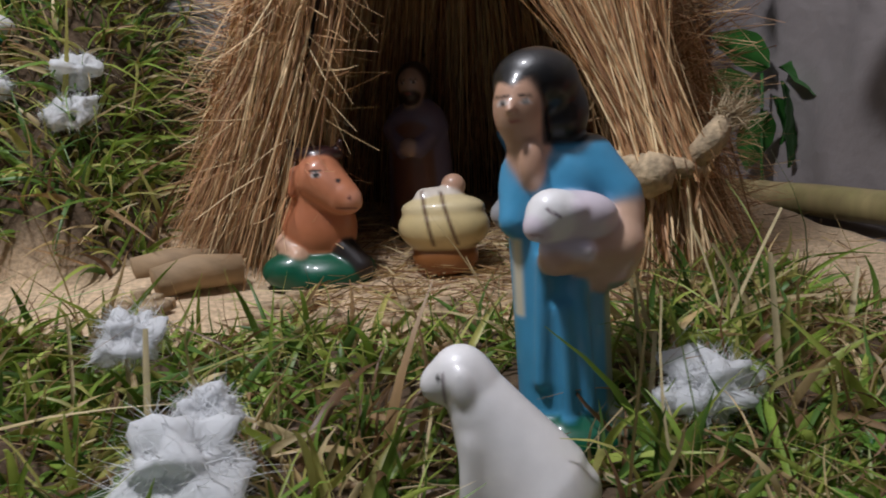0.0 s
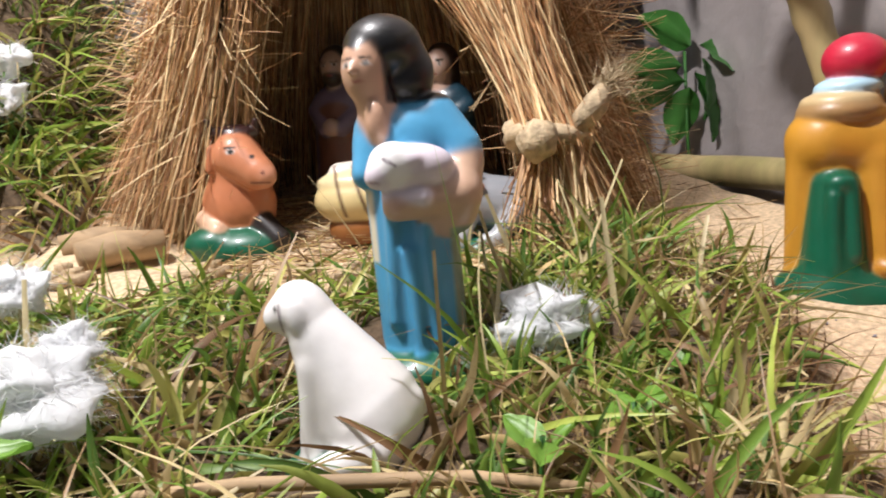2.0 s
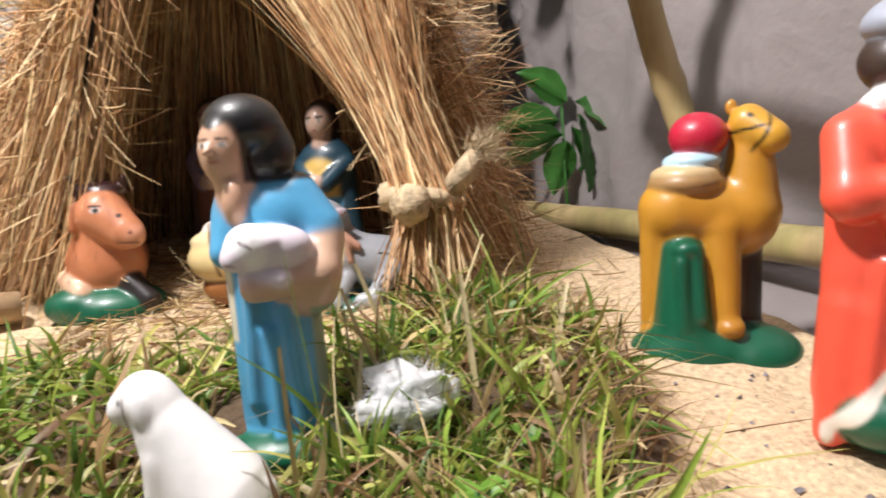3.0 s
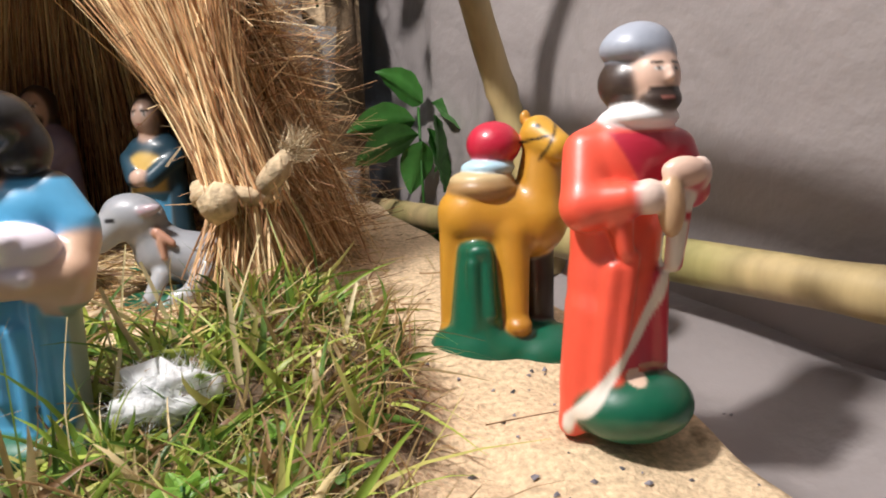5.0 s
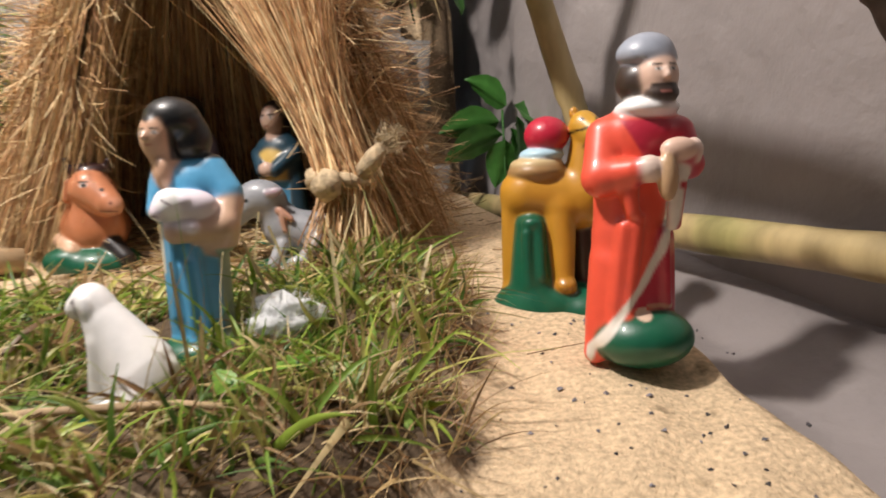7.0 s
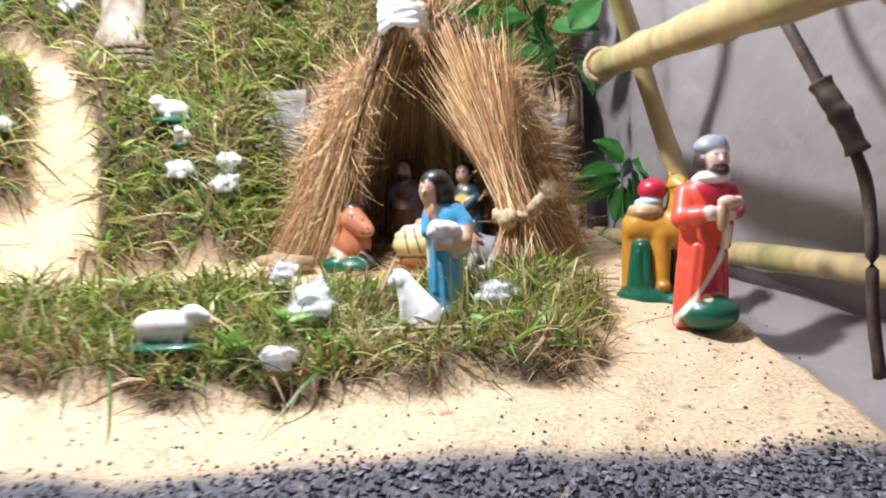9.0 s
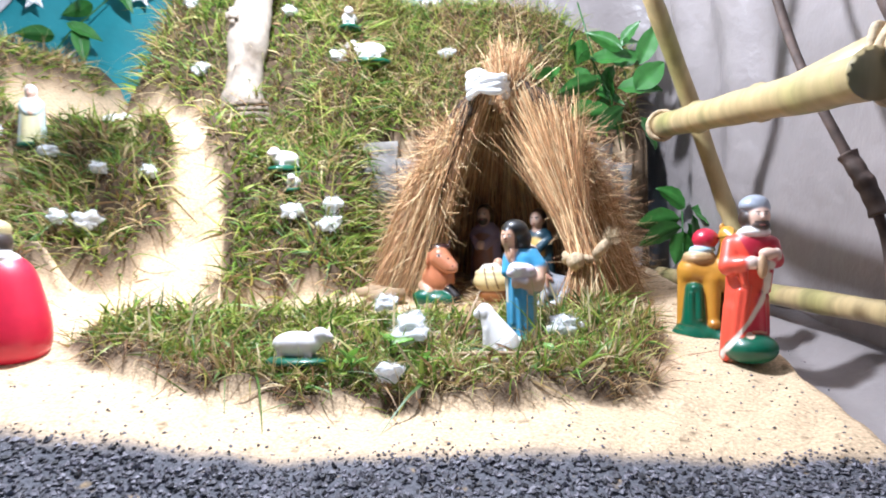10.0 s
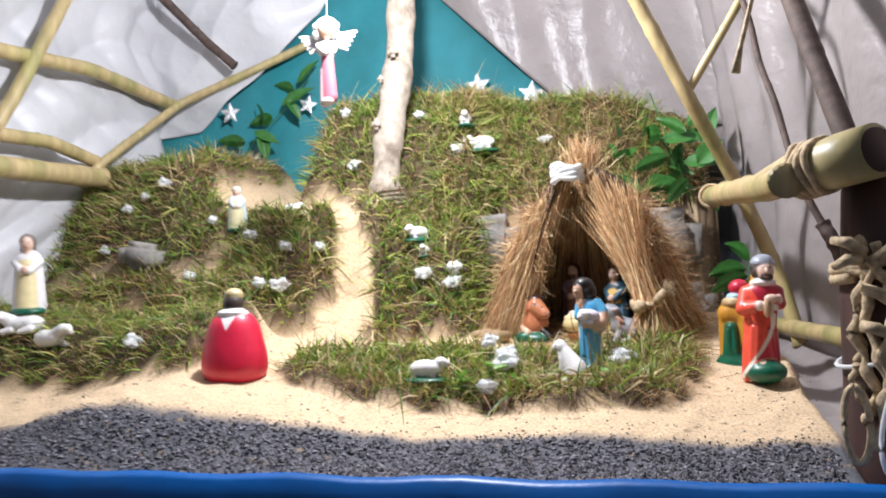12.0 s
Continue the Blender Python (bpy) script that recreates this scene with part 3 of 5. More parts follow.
# Solid dark disc in place of the log's shaded hollow.
under("hollow_shade", tube_mesh("hollow_shade", [on_post((0.521, 0.019, 0.295)), on_post((0.524, 0.0155, 0.2953))], [0.0200, 0.0195], POSTWOOD, 18), log_end, "dark disc standing for the shade inside the sawn hollow end")


def coil(cx, cy, r, z0, z1, turns, slope=0.0, n=26):
    t = np.linspace(0, turns * 2 * np.pi, int(n * turns))
    return [(cx + r * math.cos(a), cy + r * math.sin(a), z0 + (z1 - z0) * a / (turns * 2 * math.pi) + slope * math.cos(a)) for a in t]


for z0, z1, tn, sl, rr in [(0.186, 0.172, 1.6, 0.014, 0.0055), (0.160, 0.152, 1.2, -0.014, 0.005)]:
    under("rope", tube_mesh("rope", coil(0.510, -0.097, 0.0525, z0, z1, tn, sl), rr, ROPE, 8), post, "frayed hemp rope wound round the post")
# ropes twisted down the front edge of the post
for j, (x0, y0, z0, z1, r) in enumerate([(0.470, -0.137, 0.196, 0.040, 0.0060), (0.478, -0.146, 0.178, 0.012, 0.0055), (0.487, -0.151, 0.190, 0.060, 0.0050), (0.466, -0.130, 0.120, 0.030, 0.0050)]):
    under("hanging_rope", tube_mesh("hanging_rope", [(x0 + 0.005 * math.sin(9 * u + j * 2) + 0.002 * math.sin(31 * u), y0 - 0.003 * math.cos(7 * u + j), z0 + (z1 - z0) * u) for u in np.linspace(0, 1, 44)],
                                            [r * 0.72 * (1 + 0.28 * math.sin(26 * u + j) + 0.12 * math.sin(61 * u)) for u in np.linspace(0, 1, 44)], ROPE, 8), post, "knotted hemp rope hanging down the post")
for (x0, z0, dx, dz) in [(0.474, 0.182, -0.024, 0.012), (0.478, 0.172, 0.030, 0.016), (0.472, 0.150, 0.020, -0.014), (0.468, 0.118, 0.022, -0.010), (0.470, 0.176, -0.020, -0.006)]:
    under("rope_knot", tube_mesh("rope_knot", [(x0, -0.150, z0), (x0 + dx * 0.5, -0.157, z0 + dz * 0.5 + 0.003), (x0 + dx, -0.150, z0 + dz)], [0.0055, 0.0052, 0.0035], ROPE, 8), post, "rough rope knot")
lash = Vector(on_post((0.466, 0.075, 0.289)))
for j in range(4):
    c = lash + Vector((0.0055, -0.0055, 0.0006)) * (j - 1.5)
    under("rope", tube_mesh("rope", [(c.x + 0.0245 * 0.7 * math.cos(u) + 0.002 * math.sin(3 * u + j), c.y + 0.0245 * 0.7 * math.cos(u), c.z + 0.0245 * math.sin(u)) for u in np.linspace(0, 6.4, 40)], 0.0036, ROPE, 7), post, "hemp lashing on the log")
under("string", tube_mesh("string", coil(0.509, -0.098, 0.0560, 0.098, 0.090, 1.2, 0.016), 0.0022, WOOL, 6), post, "thin white string tied round the post")
under("string_loop", tube_mesh("string_loop", [(0.488 + 0.013 * math.sin(a) * (1 - 0.45 * math.cos(a)), -0.158, 0.066 - 0.040 * (1 - math.cos(a))) for a in np.linspace(0, 2 * np.pi, 40)], 0.0022, WOOL, 6), post, "hanging loop of white string")
under("string_loop", tube_mesh("string_loop", [(0.459 + 0.010 * math.sin(a), -0.147, 0.066 - 0.033 * (1 - math.cos(a))) for a in np.linspace(0, 2 * np.pi, 36)], 0.0032, ROPE, 6), post, "hanging loop of hemp rope")
under("rope", tube_mesh("rope", [on_post((0.346 + 0.0215 * math.cos(t), 0.628 + 0.002 * t - 0.012, 0.3275 + 0.0215 * math.sin(t))) for t in np.linspace(0, 12, 70)], 0.0025, ROPE, 7), post, "hemp lashing on the beam")
hang = new("hanging_string", tube_mesh("hanging_string", [(0.425, 0.10, 0.60), (0.415, 0.10, 0.513), (0.398, 0.10, 0.455), (0.39, 0.10, 0.423)], [0.003, 0.003, 0.0032, 0.006], ROPE, 7))
tagged(hang, "frayed rope end hanging from the frame", "rope")


# ---- table edge and floor of the room ----
def edge_y(x):
    return -0.068 + 0.135 * x


bm = bmesh.new()
top = []
for x in np.linspace(-1.7, 0.9, 60):
    y0 = edge_y(x)
    row = []
    for dy, z in ((0.02, -0.075), (0.0, -0.060), (-0.012, -0.052), (-0.024, -0.058), (-0.03, -0.09), (-0.032 + 0.012 * math.sin(x * 40), -0.45), (-0.034 + 0.018 * math.sin(x * 40), -0.82)):
        row.append(bm.verts.new((x, y0 + dy + 0.002 * math.sin(x * 23), z + 0.002 * math.sin(x * 31))))
    top.append(row)
for a, b in zip(top, top[1:]):
    for i in range(len(a) - 1):
        bm.faces.new((a[i], a[i + 1], b[i + 1], b[i]))
bmesh.ops.recalc_face_normals(bm, faces=bm.faces)
tagged(part("blue_tablecloth", bm, BLUE), "bright blue cloth hung along the table edge", "tablecloth", kind="structure")
bm = bmesh.new()
bmesh.ops.create_grid(bm, x_segments=8, y_segments=8, size=6.0)
fl = part("floor", bm, FLOORM)
fl.location = (0, 0, -0.82)
tagged(fl, "dim plain floor of the room", "floor", kind="structure")


# ---- straw hut ----
def build_hut():
    hut = thing("straw_hut", "small straw hut with a dark open doorway", "hut", at=(0, 0, 0))
    cx, cy, rx, ry = 0.088, 0.715, 0.188, 0.125
    apex = np.array([0.104, 0.575, 0.388])
    a0, a1 = radians(-90 + 50), radians(270 - 44)

    def foot(a, grow=1.0):
        return np.stack([cx + rx * grow * np.cos(a), cy + ry * grow * np.sin(a), np.full_like(a, 0.045)], -1)

    # matted shell, coloured near black to carry the shade inside the hut
    na, nt = 60, 24
    A, T = np.meshgrid(np.linspace(a0 + 0.05, a1 - 0.05, na), np.linspace(0, 1, nt), indexing="ij")
    F = foot(A.ravel()).reshape(na, nt, 3)
    spread = np.array([0.020, 0.022, 0.0])
    top = apex + np.stack([np.cos(A), np.sin(A), 0 * A], -1) * spread
    bulge = 0.052 * np.sin(np.pi * T ** 0.62) * (1 - 0.75 * np.maximum(0, -np.sin(A)))
    P = top * (1 - T[..., None]) + F * T[..., None] + np.stack([np.cos(A), np.sin(A), 0 * A], -1) * bulge[..., None]
    v = P.reshape(-1, 3)
    i = (np.arange(na - 1)[:, None] * nt + np.arange(nt - 1)[None]).ravel()
    f = np.stack([i, i + nt, i + nt + 1, i + 1], 1)
    shell = under("lining", mesh_from("lining", v, f, THATCHIN), hut, "matted straw lining coloured near black for the hut's inner shade")
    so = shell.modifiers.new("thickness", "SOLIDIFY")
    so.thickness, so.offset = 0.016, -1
    # straw stalks from the tip to the ground
    STR = np.array([(0.62, 0.40, 0.20), (0.46, 0.26, 0.12), (0.74, 0.54, 0.29), (0.54, 0.32, 0.16), (0.34, 0.18, 0.09), (0.78, 0.61, 0.35)])

    def stalks(name, n, amin, amax, out, tmin, label, crowd=None, wid=(0.0006, 0.0014), jitter=0.013):
        a = rng.uniform(amin, amax, n)
        if crowd is not None:
            a = np.where(rng.uniform(0, 1, n) < 0.5, crowd + rng.normal(0, 0.13, n), a)
            a = np.clip(a, amin, amax)
        g = 1.0 + rng.uniform(0, out, n)
        d = np.stack([np.cos(a), np.sin(a), 0 * a], -1)
        p1 = foot(a, g) + rng.normal(0, jitter, (n, 3)) * np.array([1, 1, 0.3])
        p0 = apex + d * spread * rng.uniform(0.8, 1.6, (n, 1)) + rng.normal(0, 0.006, (n, 3))
        s = rng.uniform(0, tmin, n)[:, None]
        e = np.minimum(1, s[:, 0] + rng.uniform(0.45, 1.0, n))[:, None]
        b = p0 + (p1 - p0) * s
        c = p0 + (p1 - p0) * e
        swell = 0.054 * (1 - 0.75 * np.maximum(0, -np.sin(a)))[:, None]
        b, c = b + d * (swell * np.sin(np.pi * s ** 0.62) + 0.004), c + d * (swell * np.sin(np.pi * e ** 0.62) + 0.006)
        c[:, 2] = np.maximum(c[:, 2], 0.035)
        L = np.linalg.norm(c - b, axis=1)
        way = unit(c - b)
        cols = STR[rng.integers(0, 6, n)] * rng.uniform(0.7, 1.3, (n, 1))
        under(name, ribbons(name, b, way, L, rng.uniform(*wid, n), rng.normal(0, 0.075, n) * L, cols, STRAW, segs=5, tip=0.6), hut, label)

    stalks("straw_thatch", 9000, a0, a1, 0.10, 0.6, "golden brown straw stalks")
    stalks("straw_thatch", 3800, a1 - 1.0, a1, 0.22, 0.6, "golden brown straw stalks", crowd=a1 - 0.35)
    stalks("straw_thatch", 1500, a0, a0 + 0.35, 0.05, 0.3, "golden straw stalks bundled at the doorway", crowd=a0 + 0.1, jitter=0.006)
    # tangled loose stalks
    n = 6400
    a = np.concatenate([rng.uniform(a1 - 1.2, a1, n // 2), rng.uniform(a0, a0 + 0.9, n - n // 2)])
    t = rng.uniform(0.15, 1.0, n)[:, None]
    d = np.stack([np.cos(a), np.sin(a), 0 * a], -1)
    b = (apex + d * spread) * (1 - t) + foot(a, 1.08) * t + d * 0.058 * np.sin(np.pi * t ** 0.62) * (1 - 0.75 * np.maximum(0, -np.sin(a)))[:, None]
    way = unit(rng.normal(0, 1, (n, 3)) * np.array([1, 0.7, 1.0]) + d * 0.4 + np.array([0, -0.15, -0.3]))
    L = rng.uniform(0.02, 0.075, n)
    b[:, 2] = np.maximum(b[:, 2], 0.06)
    under("loose_straw", ribbons("loose_straw", b, way, L, rng.uniform(0.0005, 0.0011, n), rng.normal(0, 0.3, n) * L, STR[rng.integers(0, 6, n)] * rng.uniform(0.8, 1.3, (n, 1)), STRAW, tip=0.5), hut)
    # tuft above the tie
    n = 800
    b = apex + np.array([0.0, 0.0, -0.02]) + rng.normal(0, 0.010, (n, 3))
    way = unit(rng.normal(0, 0.24, (n, 3)) + np.array([0.05, 0.0, 1.0]))
    L = rng.uniform(0.05, 0.095, n)
    under("top_tuft", ribbons("top_tuft", b, way, L, rng.uniform(0.0009, 0.0018, n), rng.normal(0, 0.12, n) * L, STR[rng.integers(0, 6, n)] * rng.uniform(0.8, 1.3, (n, 1)), STRAW, tip=0.5), hut, "ragged straw tuft")
    under("tie", tube_mesh("tie", [(0.080 + 0.026 * math.cos(t) + 0.004 * math.sin(5 * t), 0.548 + 0.030 * math.sin(t), 0.372 + 0.0011 * t + 0.003 * math.sin(3.3 * t)) for t in np.linspace(0, 30, 170)], 0.0055, WOOL, 7), hut, "white cotton cord tie")
    # knotted straw band on the doorway bundle
    kx, ky, kz = 0.222, 0.535, 0.117
    band = under("straw_band", tube_mesh("straw_band", [(kx - 0.004 + 0.024 * math.cos(t), ky + 0.018 * math.sin(t), kz + 0.0035 * t / 3 + 0.003 * math.sin(2 * t)) for t in np.linspace(0, 9.4, 60)], 0.0065, ROPE, 8), hut, "twisted straw band")
    for (p, q, r) in [((kx + 0.012, ky - 0.012, kz + 0.006), (kx + 0.032, ky - 0.010, kz + 0.030), 0.0075), ((kx - 0.020, ky - 0.018, kz - 0.004), (kx - 0.006, ky - 0.022, kz + 0.004), 0.0115)]:
        under("knot", tube_mesh("knot", [p, tuple((np.array(p) + np.array(q)) / 2 + np.array([0.004, -0.004, 0.004])), q], [r, r * 1.15, r * 0.8], ROPE, 9), band, "frayed knot")
    n = 260
    b = np.array([kx + 0.034, ky - 0.010, kz + 0.032]) + rng.normal(0, 0.004, (n, 3))
    way = unit(rng.normal(0, 0.6, (n, 3)) + np.array([0.8, 0, 0.5]))
    under("frayed_end", ribbons("frayed_end", b, way, rng.uniform(0.01, 0.026, n), np.full(n, 0.0006), rng.normal(0, 0.006, n), np.tile([(0.46, 0.36, 0.22)], (n, 1)), STRAW), hut)
    n = 420
    b = np.array([kx, ky, kz]) + rng.normal(0, 1, (n, 3)) * np.array([0.009, 0.008, 0.004])
    way = unit(rng.normal(0, 0.22, (n, 3)) + np.array([0.0, 0, -1.0]) + (b - np.array([kx, ky, kz])) * 6)
    L = rng.uniform(0.04, 0.066, n)
    under("bundle_end", ribbons("bundle_end", b, way, L, rng.uniform(0.001, 0.002, n), rng.normal(0, 0.08, n) * L, STR[rng.integers(0, 6, n)], STRAW, tip=0.7), hut)
    # straw bundle upward from the knot to the tip
    n = 2000
    b = np.array([kx, ky, kz]) + rng.normal(0, 1, (n, 3)) * np.array([0.009, 0.008, 0.006])
    e = np.array([0.146, 0.552, 0.352]) + rng.normal(0, 1, (n, 3)) * np.array([0.022, 0.016, 0.022])
    fan = rng.uniform(0, 1, (n, 1)) * np.array([0.03, 0.01, -0.02])
    way = unit(e + fan - b)
    L = np.linalg.norm(e - b, axis=1) * rng.uniform(0.5, 1.0, n)
    under("doorway_straw", ribbons("doorway_straw", b, way, L, rng.uniform(0.0007, 0.0015, n), rng.normal(0, 0.09, n) * L, STR[rng.integers(0, 6, n)] * rng.uniform(0.95, 1.5, (n, 1)), STRAW, tip=0.6), hut, "pale straw bundle framing the doorway")


build_hut()
for ob in list(bpy.data.objects):
    if ob.parent and ob.parent.name == "straw_hut" and len(ob.data.polygons) > 1500:
        tagged(ob, kind="stuff")
# hay on the floor of the hut
n = 1500
hx, hy = rng.uniform(-0.03, 0.22, n), rng.uniform(0.50, 0.74, n)
ob = new("hay", ribbons("hay", np.stack([hx, hy, ground_z(hx, hy) + rng.uniform(0.001, 0.006, n)], -1), unit(rng.normal(0, 1, (n, 3)) * np.array([1, 1, 0.12])), rng.uniform(0.02, 0.05, n),
                         rng.uniform(0.0008, 0.0016, n), rng.normal(0, 0.004, n), DRY[rng.integers(0, 4, n)] * 1.1, STRAW, tip=0.5))
tagged(ob, "loose dry hay on the hut floor", "hay", kind="stuff")
for (p, q, r) in [((-0.142, 0.562, 0.068), (-0.092, 0.590, 0.068), 0.0105), ((-0.112, 0.532, 0.064), (-0.066, 0.566, 0.066), 0.0115)]:
    mid = [(u + w) / 2 for u, w in zip(p, q)]
    log = new("wood_stub", tube_mesh("wood_stub", [p, tuple(u + 0.003 * (i - 1) for i, u in enumerate(mid)), q], [r, r * 1.08, r * 0.95], CUTWOOD, 9))
    tagged(log, "short sawn wood stub at the hut foot", "wood", "wood stubs")
clods = np.random.default_rng(5)
for i in range(22):
    x, y, r = clods.uniform(-0.13, 0.13), clods.uniform(0.475, 0.525), clods.uniform(0.006, 0.015)
    clod = part("soil_clod", rounded_block("soil_clod", (r * 2.2, r * 1.7, r * 1.2), i * 1.7, r * 0.5, 0.3), CLOD)
    clod.matrix_world = pose(x, y, float(ground_z(np.array([x]), np.array([y]))[0]) + r * 0.25, 0, 0, clods.uniform(0, 180))
    tagged(clod, "rounded tan soil clod on the sand before the hut", "soil clod", "soil clods")
n = 420
hx, hy = rng.normal(0.275, 0.045, n), rng.normal(0.63, 0.09, n)
ob = new("straw_litter", ribbons("straw_litter", np.stack([hx, hy, ground_z(hx, hy) + rng.uniform(0.001, 0.005, n)], -1), unit(rng.normal(0, 1, (n, 3)) * np.array([1, 1, 0.15])), rng.uniform(0.015, 0.045, n),
                                  rng.uniform(0.0007, 0.0014, n), rng.normal(0, 0.006, n), DRY[rng.integers(0, 4, n)], STRAW, tip=0.5))
tagged(ob, "short straw bits strewn on the sand beside the hut", "straw", kind="stuff")
sx = new("stick", tube_mesh("stick", [(0.03, 0.262, 0.018), (0.09, 0.258, 0.024), (0.16, 0.25, 0.026), (0.20, 0.245, 0.022)], [0.0022, 0.0024, 0.0022, 0.0016], CUTWOOD, 7))
tagged(sx, "thin dry stick lying in the grass", "stick")


# ---- painted figures ----
SKIN, WHITE, INK, GREEN = (0.55, 0.33, 0.22), (0.82, 0.80, 0.79), (0.008, 0.007, 0.007), (0.004, 0.095, 0.048)
ORANGE, CRIMSON, GREY, BLUEC, LILAC = (0.80, 0.095, 0.052), (0.46, 0.018, 0.045), (0.33, 0.36, 0.43), (0.085, 0.33, 0.56), (0.70, 0.62, 0.68)
OCHRE, TAN, BROWN, RED = (0.52, 0.25, 0.025), (0.55, 0.40, 0.22), (0.16, 0.07, 0.03), (0.62, 0.012, 0.05)


def soft(v, e=0.0009):
    return np.clip(0.5 + v / (2 * e), 0, 1)


def spot(x, z, rx, rz, front=0.0, e=0.0004):
    """Mask of a painted oval on the front of a figure."""
    return lambda v: np.clip(0.5 + (1 - np.hypot((v[:, 0] - x) / rx, (v[:, 2] - z) / rz)) * min(rx, rz) / (2 * e), 0, 1) * (v[:, 1] < front)


def dash(x0, z0, x1, z1, w, front=0.0, e=0.0004):
    """Mask of a painted brush stroke on the front of a figure."""
    def mask(v):
        dx, dz = x1 - x0, z1 - z0
        h = np.clip(((v[:, 0] - x0) * dx + (v[:, 2] - z0) * dz) / (dx * dx + dz * dz), 0, 1)
        return np.clip(0.5 + (w - np.hypot(v[:, 0] - x0 - h * dx, v[:, 2] - z0 - h * dz)) / (2 * e), 0, 1) * (v[:, 1] < front)
    return mask


def face(x, z, w, front, lid=(0.02, 0.012, 0.01)):
    """Painted brows, eyes and mouth about a face centre."""
    out = []
    for sg in (-1, 1):
        out += [(spot(x + sg * w, z, 0.42 * w, 0.22 * w, front), (0.80, 0.78, 0.76)), (spot(x + sg * w, z, 0.22 * w, 0.24 * w, front), lid),
                (dash(x + sg * 0.5 * w, z + 0.55 * w, x + sg * 1.5 * w, z + 0.62 * w, 0.13 * w, front), lid)]
    out.append((dash(x - 0.4 * w, z - 1.75 * w, x + 0.4 * w, z - 1.75 * w, 0.13 * w, front), (0.36, 0.10, 0.08)))
    return out


